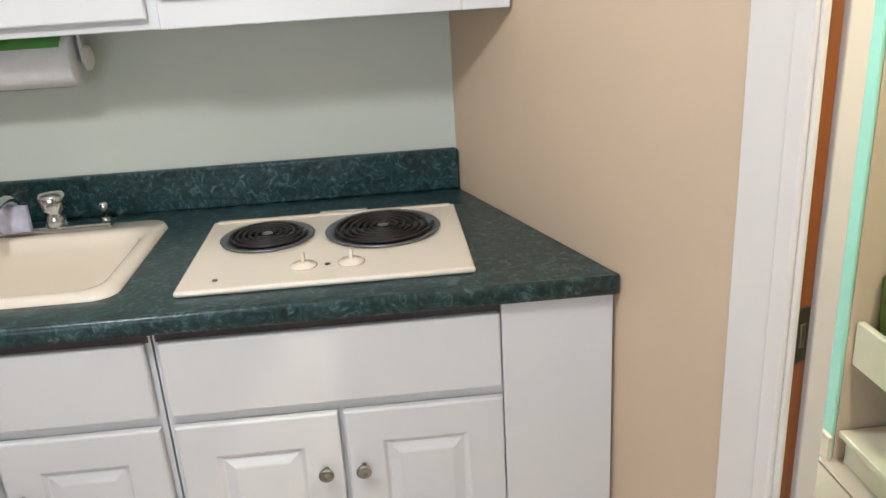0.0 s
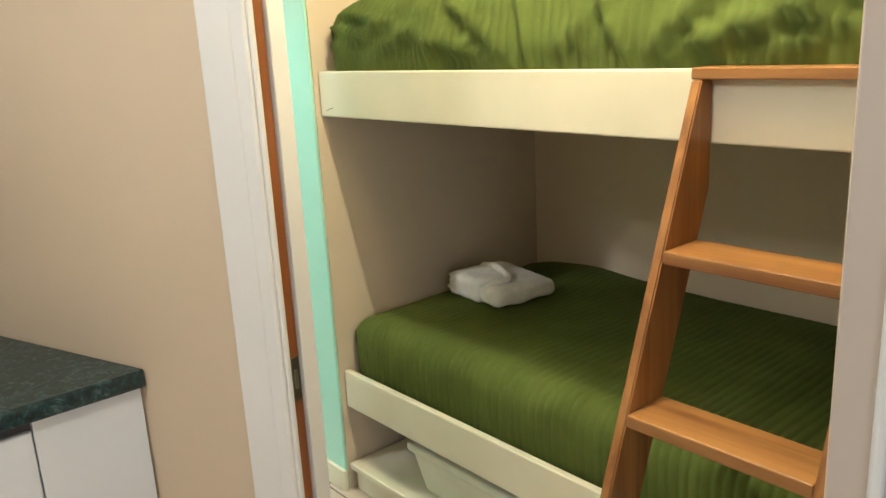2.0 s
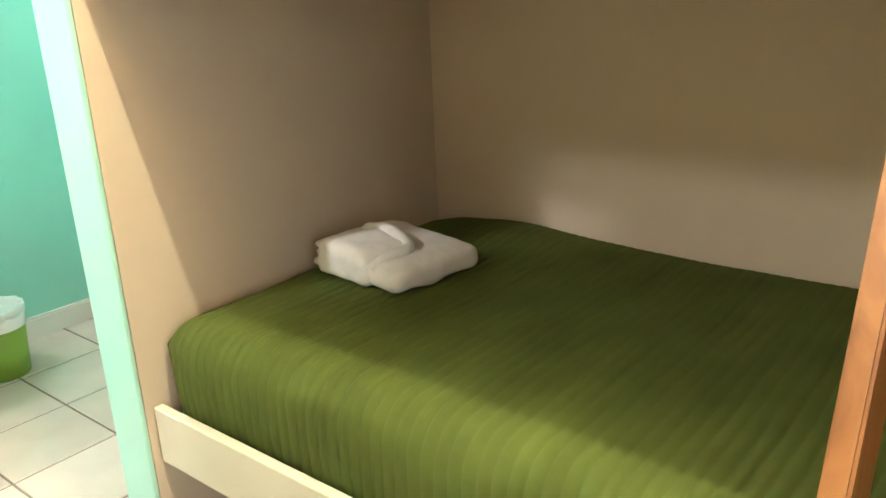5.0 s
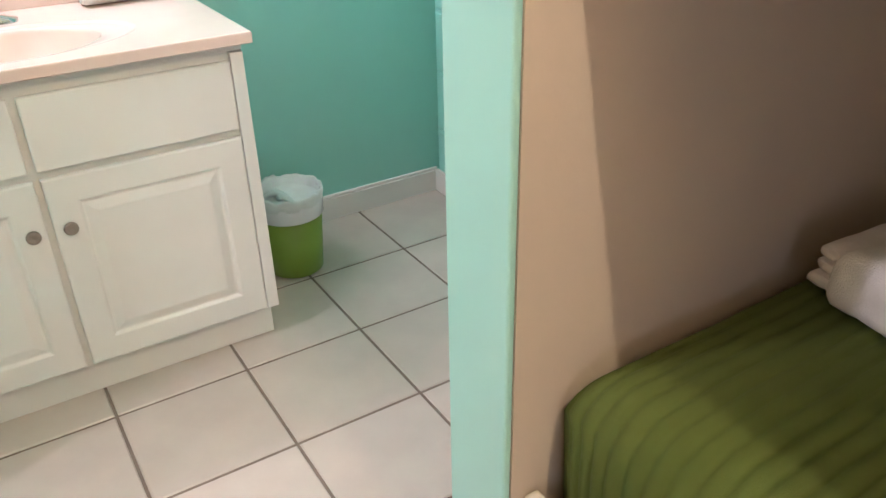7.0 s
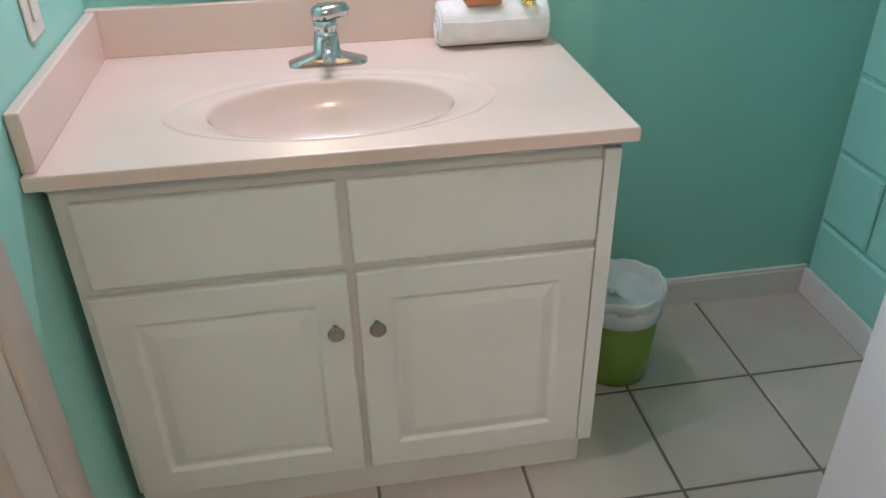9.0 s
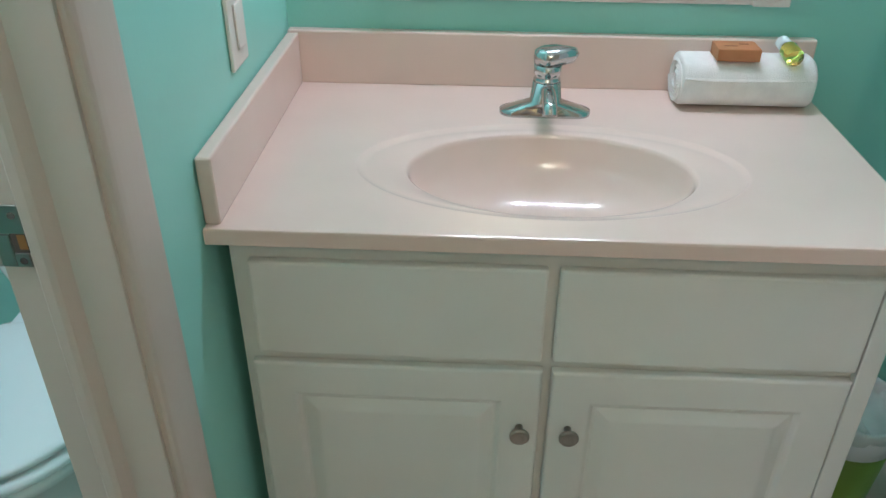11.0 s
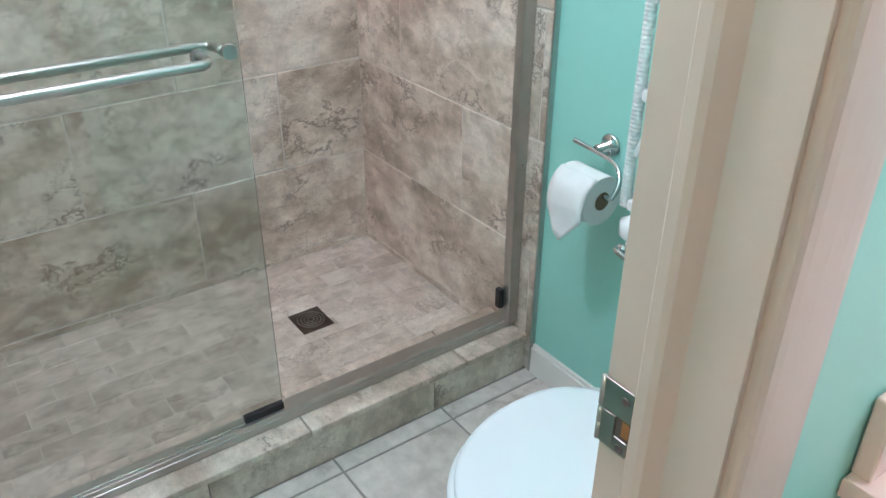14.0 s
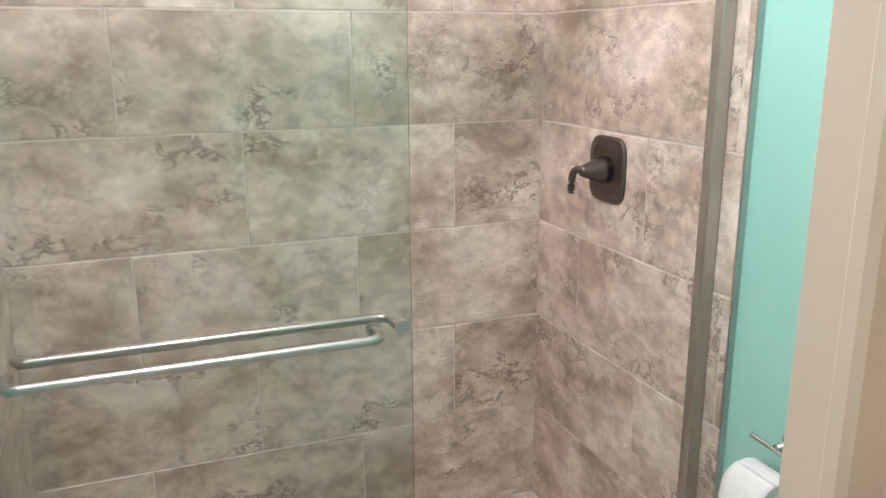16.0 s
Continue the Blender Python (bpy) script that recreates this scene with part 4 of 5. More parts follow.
# paper towel roll under the wall cabinet
pt = thing("paper_towel_holder", (-0.75, 1.75, 1.34), "wrapped paper towel roll hung under the cabinet", "paper towel")
part("roll", lathe([(0.012, 0), (0.058, 0), (0.060, 0.004), (0.060, 0.236), (0.058, 0.24), (0.012, 0.24)], n=36, m=pose(-0.84, 1.75, 1.325, 0, 90, 0)), PAPER, pt, "white roll in clear film", smooth=True)
for a0, a1 in ((35, 80), (-115, -88)):
    bm = bmesh.new()
    cols = [[bm.verts.new((x, 1.75 - 0.0612 * math.cos(radians(a0 + (a1 - a0) * k / 8)), 1.325 + 0.0612 * math.sin(radians(a0 + (a1 - a0) * k / 8)))) for x in (-0.838, -0.62)] for k in range(9)]
    for a, b in zip(cols, cols[1:]):
        bm.faces.new((a[0], a[1], b[1], b[0]))
    part("film_print", bm, GREENBAND, pt, "green printed film", smooth=True)
for x in (-0.855, -0.590):
    part("bracket", box(x, 1.735, 1.318, x + 0.008, 1.765, 1.3915, 0.003), PLATE, pt)
part("end_cap", lathe([(0.030, 0), (0.030, 0.006), (0.022, 0.012), (0.012, 0.013), (0, 0.013)], n=24, m=pose(-0.582, 1.75, 1.328, 0, 90, 0)), PLATE, pt, smooth=True)


# ---- vanity ----
VX0, VX1, VY, VB, VZ = 0.507, 1.487, 2.866, 3.4545, 0.828
vf = 2.905
van = thing("vanity_cabinet", (1.0, 3.15, 0), "white painted vanity cabinet with two raised-panel doors", "vanity")
part("end_stile", box(1.4375, vf - 0.016, 0.097, 1.468, vf + 0.0008, 0.781, 0.002), VAN, van)
part("face_frame", box(0.525, vf + 0.001, 0.097, 1.468, vf + 0.020, 0.800), VAN, van)
part("side_panel", box(1.452, vf + 0.0205, 0.10, 1.468, 3.44, 0.800), VAN, van)
part("side_panel", box(0.525, vf + 0.0205, 0.10, 0.540, 3.44, 0.800), VAN, van)
part("floor_panel", box(0.5405, vf + 0.0205, 0.10, 1.4515, 3.44, 0.115), VAN, van)
part("toe_board", box(0.525, vf + 0.020, 0.0, 1.455, vf + 0.034, 0.0995), VAN, van)
part("side_toe", box(1.441, vf + 0.035, 0.0, 1.455, 3.44, 0.0995), VAN, van)
part("top_rail", box(0.523, vf - 0.004, 0.782, 1.470, vf + 0.0005, 0.800, 0.001), VAN, van)
for x0, x1 in ((0.552, 0.976), (0.992, 1.436)):
    d = part("drawer_front", box(x0, vf - 0.017, 0.600, x1, vf, 0.764, 0.005, 3), VAN, van)
raised_door(0.540, 0.980, 0.099, 0.582, vf, VAN, van, knob=(0.950, 0.470), inset=0.062, thick=0.017)
raised_door(0.994, 1.436, 0.099, 0.582, vf, VAN, van, knob=(1.026, 0.470), inset=0.062, thick=0.017)

vt = thing("washbasin", (1.0, 3.15, 0.80), "pale pink cultured marble washbasin top with oval bowl", "washbasin")
BCX, BCY = 0.985, 3.078
nb = 64


def oval(rx, ry, z, cy=BCY):
    return [(BCX + rx * math.cos(2 * math.pi * k / nb), cy + ry * math.sin(2 * math.pi * k / nb), z) for k in range(nb)]


def outline(z, g=0.0):
    """The slab's edge, one point for each ray from the basin's middle."""
    out = []
    for k in range(nb):
        c, q = math.cos(2 * math.pi * k / nb), math.sin(2 * math.pi * k / nb)
        t = min(((VX1 - g - BCX) / c if c > 1e-9 else (VX0 + g - BCX) / c if c < -1e-9 else 9), ((VB - g - BCY) / q if q > 1e-9 else (VY + g - BCY) / q if q < -1e-9 else 9))
        out.append([BCX + t * c, BCY + t * q, z])
    for cx, cy in ((VX0 + g, VY + g), (VX1 - g, VY + g), (VX1 - g, VB - g), (VX0 + g, VB - g)):
        k = min(range(nb), key=lambda i: (out[i][0] - cx) ** 2 + (out[i][1] - cy) ** 2)
        out[k] = [cx, cy, z]
    return out


loops = [outline(0.8005, 0.004), outline(0.803, 0.0), outline(VZ - 0.004, 0.0), outline(VZ - 0.001, 0.001), outline(VZ, 0.004), outline(VZ, 0.010), outline(VZ, 0.014), oval(0.308, 0.173, VZ, 3.085), oval(0.304, 0.169, VZ, 3.085), oval(0.300, 0.165, VZ - 0.0004, 3.085), oval(0.296, 0.161, VZ - 0.0035, 3.085),
         oval(0.285, 0.150, VZ - 0.003, 3.083), oval(0.226, 0.145, VZ - 0.004), oval(0.222, 0.1425, VZ - 0.0065), oval(0.219, 0.140, VZ - 0.013), oval(0.208, 0.131, VZ - 0.045), oval(0.178, 0.108, VZ - 0.082), oval(0.120, 0.072, VZ - 0.106), oval(0.05, 0.035, VZ - 0.114), oval(0.022, 0.022, VZ - 0.116)]
slab_bm = loft(loops)
for f in slab_bm.faces:
    f.smooth = max(v.co.z for v in f.verts) < VZ + 1e-5 and all((v.co.x - BCX) ** 2 / 0.10 + (v.co.y - 3.085) ** 2 / 0.031 < 1 for v in f.verts)
part("slab", slab_bm, CULT, vt)
part("backsplash", box(VX0, 3.432, VZ - 0.001, VX1, VB, 0.930, 0.004, 3), CULT, vt)
part("sidesplash", box(VX0 - 0.0005, VY + 0.012, VZ - 0.001, VX0 + 0.022, 3.4315, 0.926, 0.004, 3), CULT, vt)
part("drain_ring", lathe([(0.022, 0), (0.024, 0.002), (0.018, 0.004), (0.016, 0.001), (0, 0.001)], (BCX, BCY, VZ - 0.1165), 24), CHROME, vt, "chrome drain", smooth=True)

fc = thing("basin_faucet", (0.988, 3.31, VZ), "chrome single-lever basin faucet", "faucet")
fx, fy = 0.988, 3.305
part("base_plate", loft([rounded(fx - 0.080, fy - 0.026, fx + 0.080, fy + 0.026, 0.025, VZ), rounded(fx - 0.080, fy - 0.026, fx + 0.080, fy + 0.026, 0.025, VZ + 0.008),
     rounded(fx - 0.060, fy - 0.023, fx + 0.060, fy + 0.023, 0.022, VZ + 0.014), rounded(fx - 0.028, fy - 0.024, fx + 0.028, fy + 0.024, 0.022, VZ + 0.024), rounded(fx - 0.024, fy - 0.024, fx + 0.024, fy + 0.024, 0.0235, VZ + 0.060)]), CHROME, fc, smooth=True)
part("body", lathe([(0.0235, 0), (0.0235, 0.004), (0.021, 0.006), (0.021, 0.012), (0.0235, 0.014), (0.024, 0.030), (0.0, 0.030)], (fx, fy, VZ + 0.0602), 28), CHROME, fc, smooth=True)
part("spout", tube(bend([(fx, fy - 0.01, VZ + 0.045), (fx, fy - 0.05, VZ + 0.055), (fx, fy - 0.095, VZ + 0.048), (fx, fy - 0.105, VZ + 0.036)]), 0.0125, 14), CHROME, fc, smooth=True)
bm = lathe([(0.024, 0), (0.026, 0.012), (0.024, 0.022), (0.014, 0.028), (0, 0.029)], (0, 0, 0), 24)
for v in bm.verts:
    f = max(0.0, v.co.x) / 0.026
    v.co.x += 0.026 * f * f
    v.co.z += 0.006 * f
    v.co += Vector((fx, fy, VZ + 0.0908))
part("lever", bm, CHROME, fc, smooth=True)

# rolled hand towel with soap and bottle
ht = thing("rolled_towel", (1.345, 3.375, VZ), "white rolled hand towel on the vanity top", "towel")
sp = []
for k in range(90):
    a = 2 * math.pi * k / 30 * 1.0
    r = 0.012 + 0.038 * k / 89
    sp.append((r * math.cos(a), 0.044 + 0.80 * r * math.sin(a)))
lps = []
for k, x in enumerate((1.228, 1.232, 1.29, 1.345, 1.40, 1.456, 1.460)):
    g = 0.94 if k in (0, 6) else 1.0
    ring = []
    for j in range(40):
        a = 2 * math.pi * j / 40
        e = 1 + 0.03 * noise.noise((x * 30, math.cos(a) * 2, math.sin(a) * 2))
        ring.append((x, 3.378 + 0.052 * g * e * abs(math.cos(a)) ** 0.8 * (1 if math.cos(a) > 0 else -1), VZ + 0.0455 + 0.0445 * g * abs(math.sin(a)) ** 0.8 * (1 if math.sin(a) > 0 else -1)))
    lps.append(ring)
bm = loft(lps)
bm.faces.new([v for v in bm.verts][:40])
bmesh.ops.recalc_face_normals(bm, faces=bm.faces)
part("roll", bm, TOWEL, ht, smooth=True)
part("spiral_edge", tube([(1.227, 3.378 + y, VZ + z) for y, z in sp], 0.0035, 5), TOWEL, ht)
part("fold_line", tube([(1.232, 3.330, VZ + 0.060), (1.30, 3.3275, VZ + 0.058), (1.456, 3.330, VZ + 0.060)], 0.0032, 6), TOWEL, ht)
so = thing("soap_box", (1.34, 3.375, VZ + 0.09), "kraft brown boxed soap lying on the towel", "soap")
part("box", box(1.282, 3.334, VZ + 0.0905, 1.356, 3.386, VZ + 0.1125, 0.002), SOAP, so)
for k, (a, b) in enumerate(((0.012, 0.034), (0.040, 0.056))):
    part("print", box(1.284 + a, 3.352 + 0.012 * k, VZ + 0.1127, 1.284 + b, 3.355 + 0.012 * k, VZ + 0.1131), INK, so)
bo = thing("shampoo_bottle", (1.42, 3.37, VZ + 0.09), "small yellow shampoo bottle with clear cap", "bottle")
part("flask", lathe([(0.0, 0), (0.014, 0.001), (0.016, 0.006), (0.016, 0.034), (0.010, 0.042), (0.009, 0.046), (0, 0.046)], n=20, m=pose(1.414, 3.330, VZ + 0.0990, -80, 0, 6)), YGLASS, bo, "yellow liquid", smooth=True)
part("cap", lathe([(0.011, 0), (0.012, 0.003), (0.012, 0.018), (0.010, 0.020), (0, 0.020)], n=18, m=pose(1.414, 3.330, VZ + 0.0990, -80, 0, 6) @ pose(0, 0, 0.0465)), SEATP, bo, smooth=True)

# switch, mirror, vanity light
sw = thing("light_switch", (0.507, 3.12, 1.04), "ivory rocker switch plate on the mint wall", "light switch")
part("plate", box(0.5055, 3.080, 0.968, 0.512, 3.160, 1.090, 0.003, 2), PLATE, sw)
part("rocker", box(0.5122, 3.104, 0.995, 0.5165, 3.136, 1.062, 0.002, 2), PLATE, sw)
mi = thing("mirror", (1.05, 3.44, 1.5), "wall mirror in a white fluted frame with corner rosettes", "mirror")
MX0, MX1, MZ0, MZ1 = 0.677, 1.42, 0.990, 1.85
part("mirror_pane", box(MX0 + 0.05, 3.4475, MZ0 + 0.05, MX1 - 0.05, 3.4535, MZ1 - 0.05), MIRROR, mi, "silvered glass")
W = 0.062
for nm, b in (("frame_bottom", (MX0 + W, MZ0, MX1 - W, MZ0 + W)), ("frame_top", (MX0 + W, MZ1 - W, MX1 - W, MZ1)), ("frame_side", (MX0, MZ0 + W, MX0 + W, MZ1 - W)), ("frame_side", (MX1 - W, MZ0 + W, MX1, MZ1 - W))):
    f = part(nm, box(b[0], 3.436, b[1], b[2], 3.4540, b[3], 0.003), TRIM, mi)
    for k in range(3):
        o = 0.010 + 0.016 * k
        if "side" in nm:
            part("flute", box(b[0] + o, 3.4325, b[1] + 0.002, b[0] + o + 0.010, 3.4365, b[3] - 0.002, 0.0025), TRIM, f)
        else:
            part("flute", box(b[0] + 0.002, 3.4325, b[1] + o, b[2] - 0.002, 3.4365, b[1] + o + 0.010, 0.0025), TRIM, f)
for cx in (MX0, MX1 - W):
    for cz in (MZ0, MZ1 - W):
        f = part("corner_block", box(cx - 0.002, 3.431, cz - 0.002, cx + W + 0.002, 3.4540, cz + W + 0.002, 0.003), TRIM, mi)
        part("rosette", lathe([(0.024, 0), (0.024, 0.003), (0.019, 0.004), (0.017, 0.001), (0.010, 0.002), (0.006, 0.004), (0, 0.005)], n=28, m=pose(cx + W / 2, 3.4308, cz + W / 2, 90, 0, 0)), TRIM, f, smooth=True)
vl = thing("vanity_light", (1.02, 3.43, 1.98), "bar of three lit glass globes above the mirror", "wall lamp")
part("back_plate", box(0.70, 3.425, 1.95, 1.34, 3.4540, 2.05, 0.004), CHROME, vl)
for x in (0.86, 1.02, 1.18):
    part("holder", tube([(x, 3.4248, 2.02), (x, 3.36, 2.02)], 0.022, 16), CHROME, vl)

# white rod on the back wall
rd = thing("towel_rod", (2.1, 3.42, 1.69), "white towel rod on the mint wall", "towel rod")
part("rod", tube([(1.86, 3.405, 1.690), (2.28, 3.405, 1.690)], 0.011, 14), TRIM, rd, smooth=True)
for x in (1.88, 2.26):
    part("bracket", tube([(x, 3.4545, 1.690), (x, 3.41, 1.690)], 0.014, 12), TRIM, rd)
hk = thing("wall_hook", (2.22, 3.45, 1.467), "small white wall hook", "hook")
part("hook", tube(bend([(2.22, 3.4545, 1.475), (2.22, 3.43, 1.470), (2.22, 3.42, 1.455), (2.22, 3.428, 1.445)]), 0.006, 8), TRIM, hk, smooth=True)

# waste bin
wb = thing("waste_bin", (1.645, 3.21, 0), "lime green plastic waste bin with white liner", "waste bin")
BX, BY = 1.645, 3.215
part("bucket", lathe([(0.0, 0.0), (0.080, 0.0), (0.084, 0.004), (0.098, 0.205), (0.094, 0.205), (0.080, 0.01), (0, 0.008)], (BX, BY, 0.0005), 40), BINGREEN, wb, smooth=True)
part("rim_band", lathe([(0.0995, 0.190), (0.102, 0.192), (0.1045, 0.258), (0.1015, 0.262), (0.097, 0.258), (0.0955, 0.20)], (BX, BY, 0.0), 40), PORC, wb, "white upper band", smooth=True)
bm = lathe([(0.1035, 0.235), (0.106, 0.262), (0.104, 0.270), (0.098, 0.266), (0.092, 0.20), (0.078, 0.15), (0.03, 0.14), (0, 0.14)], (BX, BY, 0.0), 72)
for v in bm.verts:
    a = math.atan2(v.co.y - BY, v.co.x - BX)
    inside = max(0.0, min(1.0, (0.24 - v.co.z) / 0.08)) if (v.co - Vector((BX, BY, v.co.z))).length < 0.1 else 0.0
    v.co += Vector((math.cos(a), math.sin(a), 0)) * (0.012 * noise.noise((math.cos(a) * 6, math.sin(a) * 6, v.co.z * 30)) * inside)
    v.co.z += (0.010 + 0.05 * inside) * noise.noise((math.cos(a) * 5, math.sin(a) * 5, 2 + v.co.z * 20))
part("liner", bm, LINER, wb, "crumpled thin white bag", smooth=True)
for k in range(5):
    pts = bend([(BX - 0.07 + 0.02 * k, BY + 0.055 - 0.03 * k, 0.215 + 0.015 * (k % 3)), (BX - 0.03 + 0.01 * k, BY + 0.01 + 0.02 * (k % 2), 0.255 - 0.008 * k), (BX + 0.03, BY - 0.04 + 0.02 * k, 0.20)], 5)
    part("bag_fold", tube(pts, 0.010, 7), LINER, wb, smooth=True)

# ---- toilet ----
TX = 0.088
to = thing("toilet", (TX, 3.1, 0), "white porcelain toilet with closed lid and tank", "toilet")


def egg(cx, yb, yf, hw, z, n=44, sq=1.0):
    """An elongated seat outline: square behind, round in front."""
    out = []
    cy = yb - hw * 0.92
    for k in range(n):
        a = 2 * math.pi * k / n
        c, q = math.cos(a), math.sin(a)
        if q >= 0:
            out.append((cx + hw * abs(c) ** 0.8 * (1 if c > 0 else -1), cy + (yb - cy) * abs(q) ** 0.75, z))
        else:
            out.append((cx + hw * c, cy + (cy - yf) * q, z))
    return out


YB, YF = 3.140, 2.724
part("bowl", loft([egg(TX, 3.14, 2.86, 0.105, 0.0), egg(TX, 3.14, 2.85, 0.108, 0.03), egg(TX, 3.15, 2.86, 0.105, 0.12), egg(TX, 3.18, 2.83, 0.125, 0.22), egg(TX, 3.20, 2.785, 0.165, 0.31), egg(TX, 3.21, 2.735, 0.194, 0.3770), egg(TX, 3.21, 2.712, 0.202, 0.4000), egg(TX, 3.21, 2.712, 0.202, 0.4080), egg(TX, 3.205, 2.718, 0.196, 0.4140)]), PORC, to, smooth=True)
part("seat", loft([egg(TX, YB, YF + 0.002, 0.191, 0.4145), egg(TX, YB, YF - 0.003, 0.195, 0.4190), egg(TX, YB, YF - 0.003, 0.195, 0.4280), egg(TX, YB, YF + 0.006, 0.188, 0.4325), egg(TX, YB - 0.02, YF + 0.03, 0.165, 0.4330), egg(TX, YB - 0.02, YF + 0.03, 0.165, 0.4393)]), SEATP, to, "white plastic seat", smooth=True)
part("lid", loft([egg(TX, YB, YF + 0.014, 0.182, 0.4395), egg(TX, YB, YF + 0.008, 0.187, 0.4425), egg(TX, YB, YF + 0.008, 0.187, 0.4490), egg(TX, YB - 0.004, YF + 0.011, 0.184, 0.4525), egg(TX, YB - 0.014, YF + 0.020, 0.174, 0.4550), egg(TX, YB - 0.05, YF + 0.09, 0.10, 0.4572), egg(TX, YB - 0.1, YF + 0.2, 0.02, 0.4578)]), SEATP, to, "white closed lid", smooth=True)
for dx in (-0.07, 0.07):
    part("hinge", box(TX + dx - 0.024, 3.118, 0.4145, TX + dx + 0.024, 3.172, 0.4500, 0.008, 3), SEATP, to)
part("shelf", loft([rounded(TX - 0.10, 3.12, TX + 0.10, 3.43, 0.04, 0.20), rounded(TX - 0.13, 3.15, TX + 0.13, 3.44, 0.04, 0.33), rounded(TX - 0.15, 3.19, TX + 0.15, 3.44, 0.04, 0.385), rounded(TX - 0.145, 3.195, TX + 0.145, 3.435, 0.04, 0.392)]), PORC, to, smooth=True)
part("tank", loft([rounded(TX - 0.165, 3.275, TX + 0.165, 3.435, 0.03, 0.3925), rounded(TX - 0.205, 3.262, TX + 0.205, 3.437, 0.03, 0.52), rounded(TX - 0.225, 3.255, TX + 0.225, 3.438, 0.03, 0.690)]), PORC, to, smooth=True)
part("tank_lid", loft([rounded(TX - 0.232, 3.245, TX + 0.232, 3.4395, 0.03, 0.6905), rounded(TX - 0.238, 3.240, TX + 0.238, 3.440, 0.032, 0.697), rounded(TX - 0.238, 3.240, TX + 0.238, 3.440, 0.032, 0.722), rounded(TX - 0.220, 3.255, TX + 0.220, 3.435, 0.03, 0.733)]), PORC, to, "white tank lid", smooth=True)
part("flush_lever", tube(bend([(TX - 0.218, 3.252, 0.665), (TX - 0.222, 3.240, 0.666), (TX - 0.200, 3.236, 0.664), (TX - 0.160, 3.238, 0.660)]), 0.006, 10), CHROME, to, "chrome flush lever", smooth=True)
part("lever_boss", lathe([(0.012, 0), (0.013, 0.006), (0.009, 0.010), (0, 0.010)], n=18, m=pose(TX - 0.215, 3.2545, 0.665, 90, 0, 0)), CHROME, to, smooth=True)

# wicker rack over the tank
ra = thing("wicker_rack", (TX, 3.36, 0), "white wicker shelf rack standing over the toilet tank", "shelf rack")


def wrapped(x, y, z0, z1, r=0.011):
    prof, z = [], z0
    while z < z1:
        prof += [(r * 0.82, z), (r, z + 0.002), (r, z + 0.006), (r * 0.82, z + 0.008)]
        z += 0.008
    return lathe(prof, (x, y, 0), 10)


RX0, RX1, RY0, RY1 = TX - 0.252, TX + 0.252, 3.285, 3.425
for x in (RX0, RX1):
    for y in (RY0, RY1):
        part("leg", wrapped(x, y, 0.7350, 1.45), WICKER, ra, smooth=True)
for z in (0.7555, 0.972, 1.25):
    sh = part("shelf_frame", box(RX0 + 0.012, RY0 - 0.010, z - 0.022, RX1 - 0.012, RY0 + 0.008, z, 0.004), WICKER, ra)
    part("shelf_back", box(RX0 + 0.012, RY1 - 0.008, z - 0.022, RX1 - 0.012, RY1 + 0.008, z, 0.004), WICKER, ra)
    for x in (RX0, RX1):
        part("shelf_side", box(x - 0.008, RY0 + 0.012, z - 0.022, x + 0.008, RY1 - 0.012, z, 0.004), WICKER, ra)
    bm = bmesh.new()
    k = 0
    x = RX0 + 0.016
    while x < RX1 - 0.016:
        box(x, RY0 + 0.0085, z - 0.008 + 0.002 * (k % 2), x + 0.008, RY1 - 0.0085, z - 0.005 + 0.002 * (k % 2), bm=bm)
        x += 0.0165
        k += 1
    for j in range(8):
        y = RY0 + 0.016 + 0.0145 * j
        box(RX0 + 0.0125, y, z - 0.0075, RX1 - 0.0125, y + 0.007, z - 0.0052, bm=bm)
    part("weave", bm, WICKER, sh)
    for x, sg in ((RX0, 1), (RX1, -1)):
        for y in (RY0, RY1):
            part("brace", tube(bend([(x + sg * 0.010, y, z - 0.13), (x + sg * 0.035, y, z - 0.07), (x + sg * 0.085, y, z - 0.024)], 4), 0.006, 8), WICKER, ra)

# toilet paper holder
th = thing("paper_holder", (-0.375, 3.455, 0.749), "chrome toilet paper holder on the mint wall", "paper holder")
part("flange", lathe([(0.026, 0), (0.027, 0.004), (0.022, 0.008), (0.012, 0.010), (0.010, 0.045), (0.0, 0.046)], n=28, m=pose(-0.365, 3.4545, 0.752, 90, 0, 0)), CHROME, th, smooth=True)
part("arm", tube(bend([(-0.425, 3.400, 0.757), (-0.405, 3.403, 0.754), (-0.365, 3.408, 0.748), (-0.305, 3.404, 0.742), (-0.276, 3.392, 0.720), (-0.270, 3.375, 0.692), (-0.285, 3.367, 0.680), (-0.39, 3.366, 0.680)]), 0.0055, 10), CHROME, th, smooth=True)
tr = thing("toilet_roll", (-0.40, 3.36, 0.66), "white toilet paper roll with a hanging sheet", "toilet paper")
part("roll", lathe([(0.021, 0), (0.055, 0), (0.056, 0.003), (0.056, 0.103), (0.055, 0.106), (0.021, 0.106)], n=40, m=pose(-0.400, 3.366, 0.668, 0, 90, 0)), PAPER, tr, smooth=False)
part("core", lathe([(0.0195, -0.001), (0.0208, -0.001), (0.0208, 0.107), (0.0195, 0.107)], n=24, m=pose(-0.400, 3.366, 0.668, 0, 90, 0)), CARD, tr, "brown cardboard core")
bm = bmesh.new()
cols = []
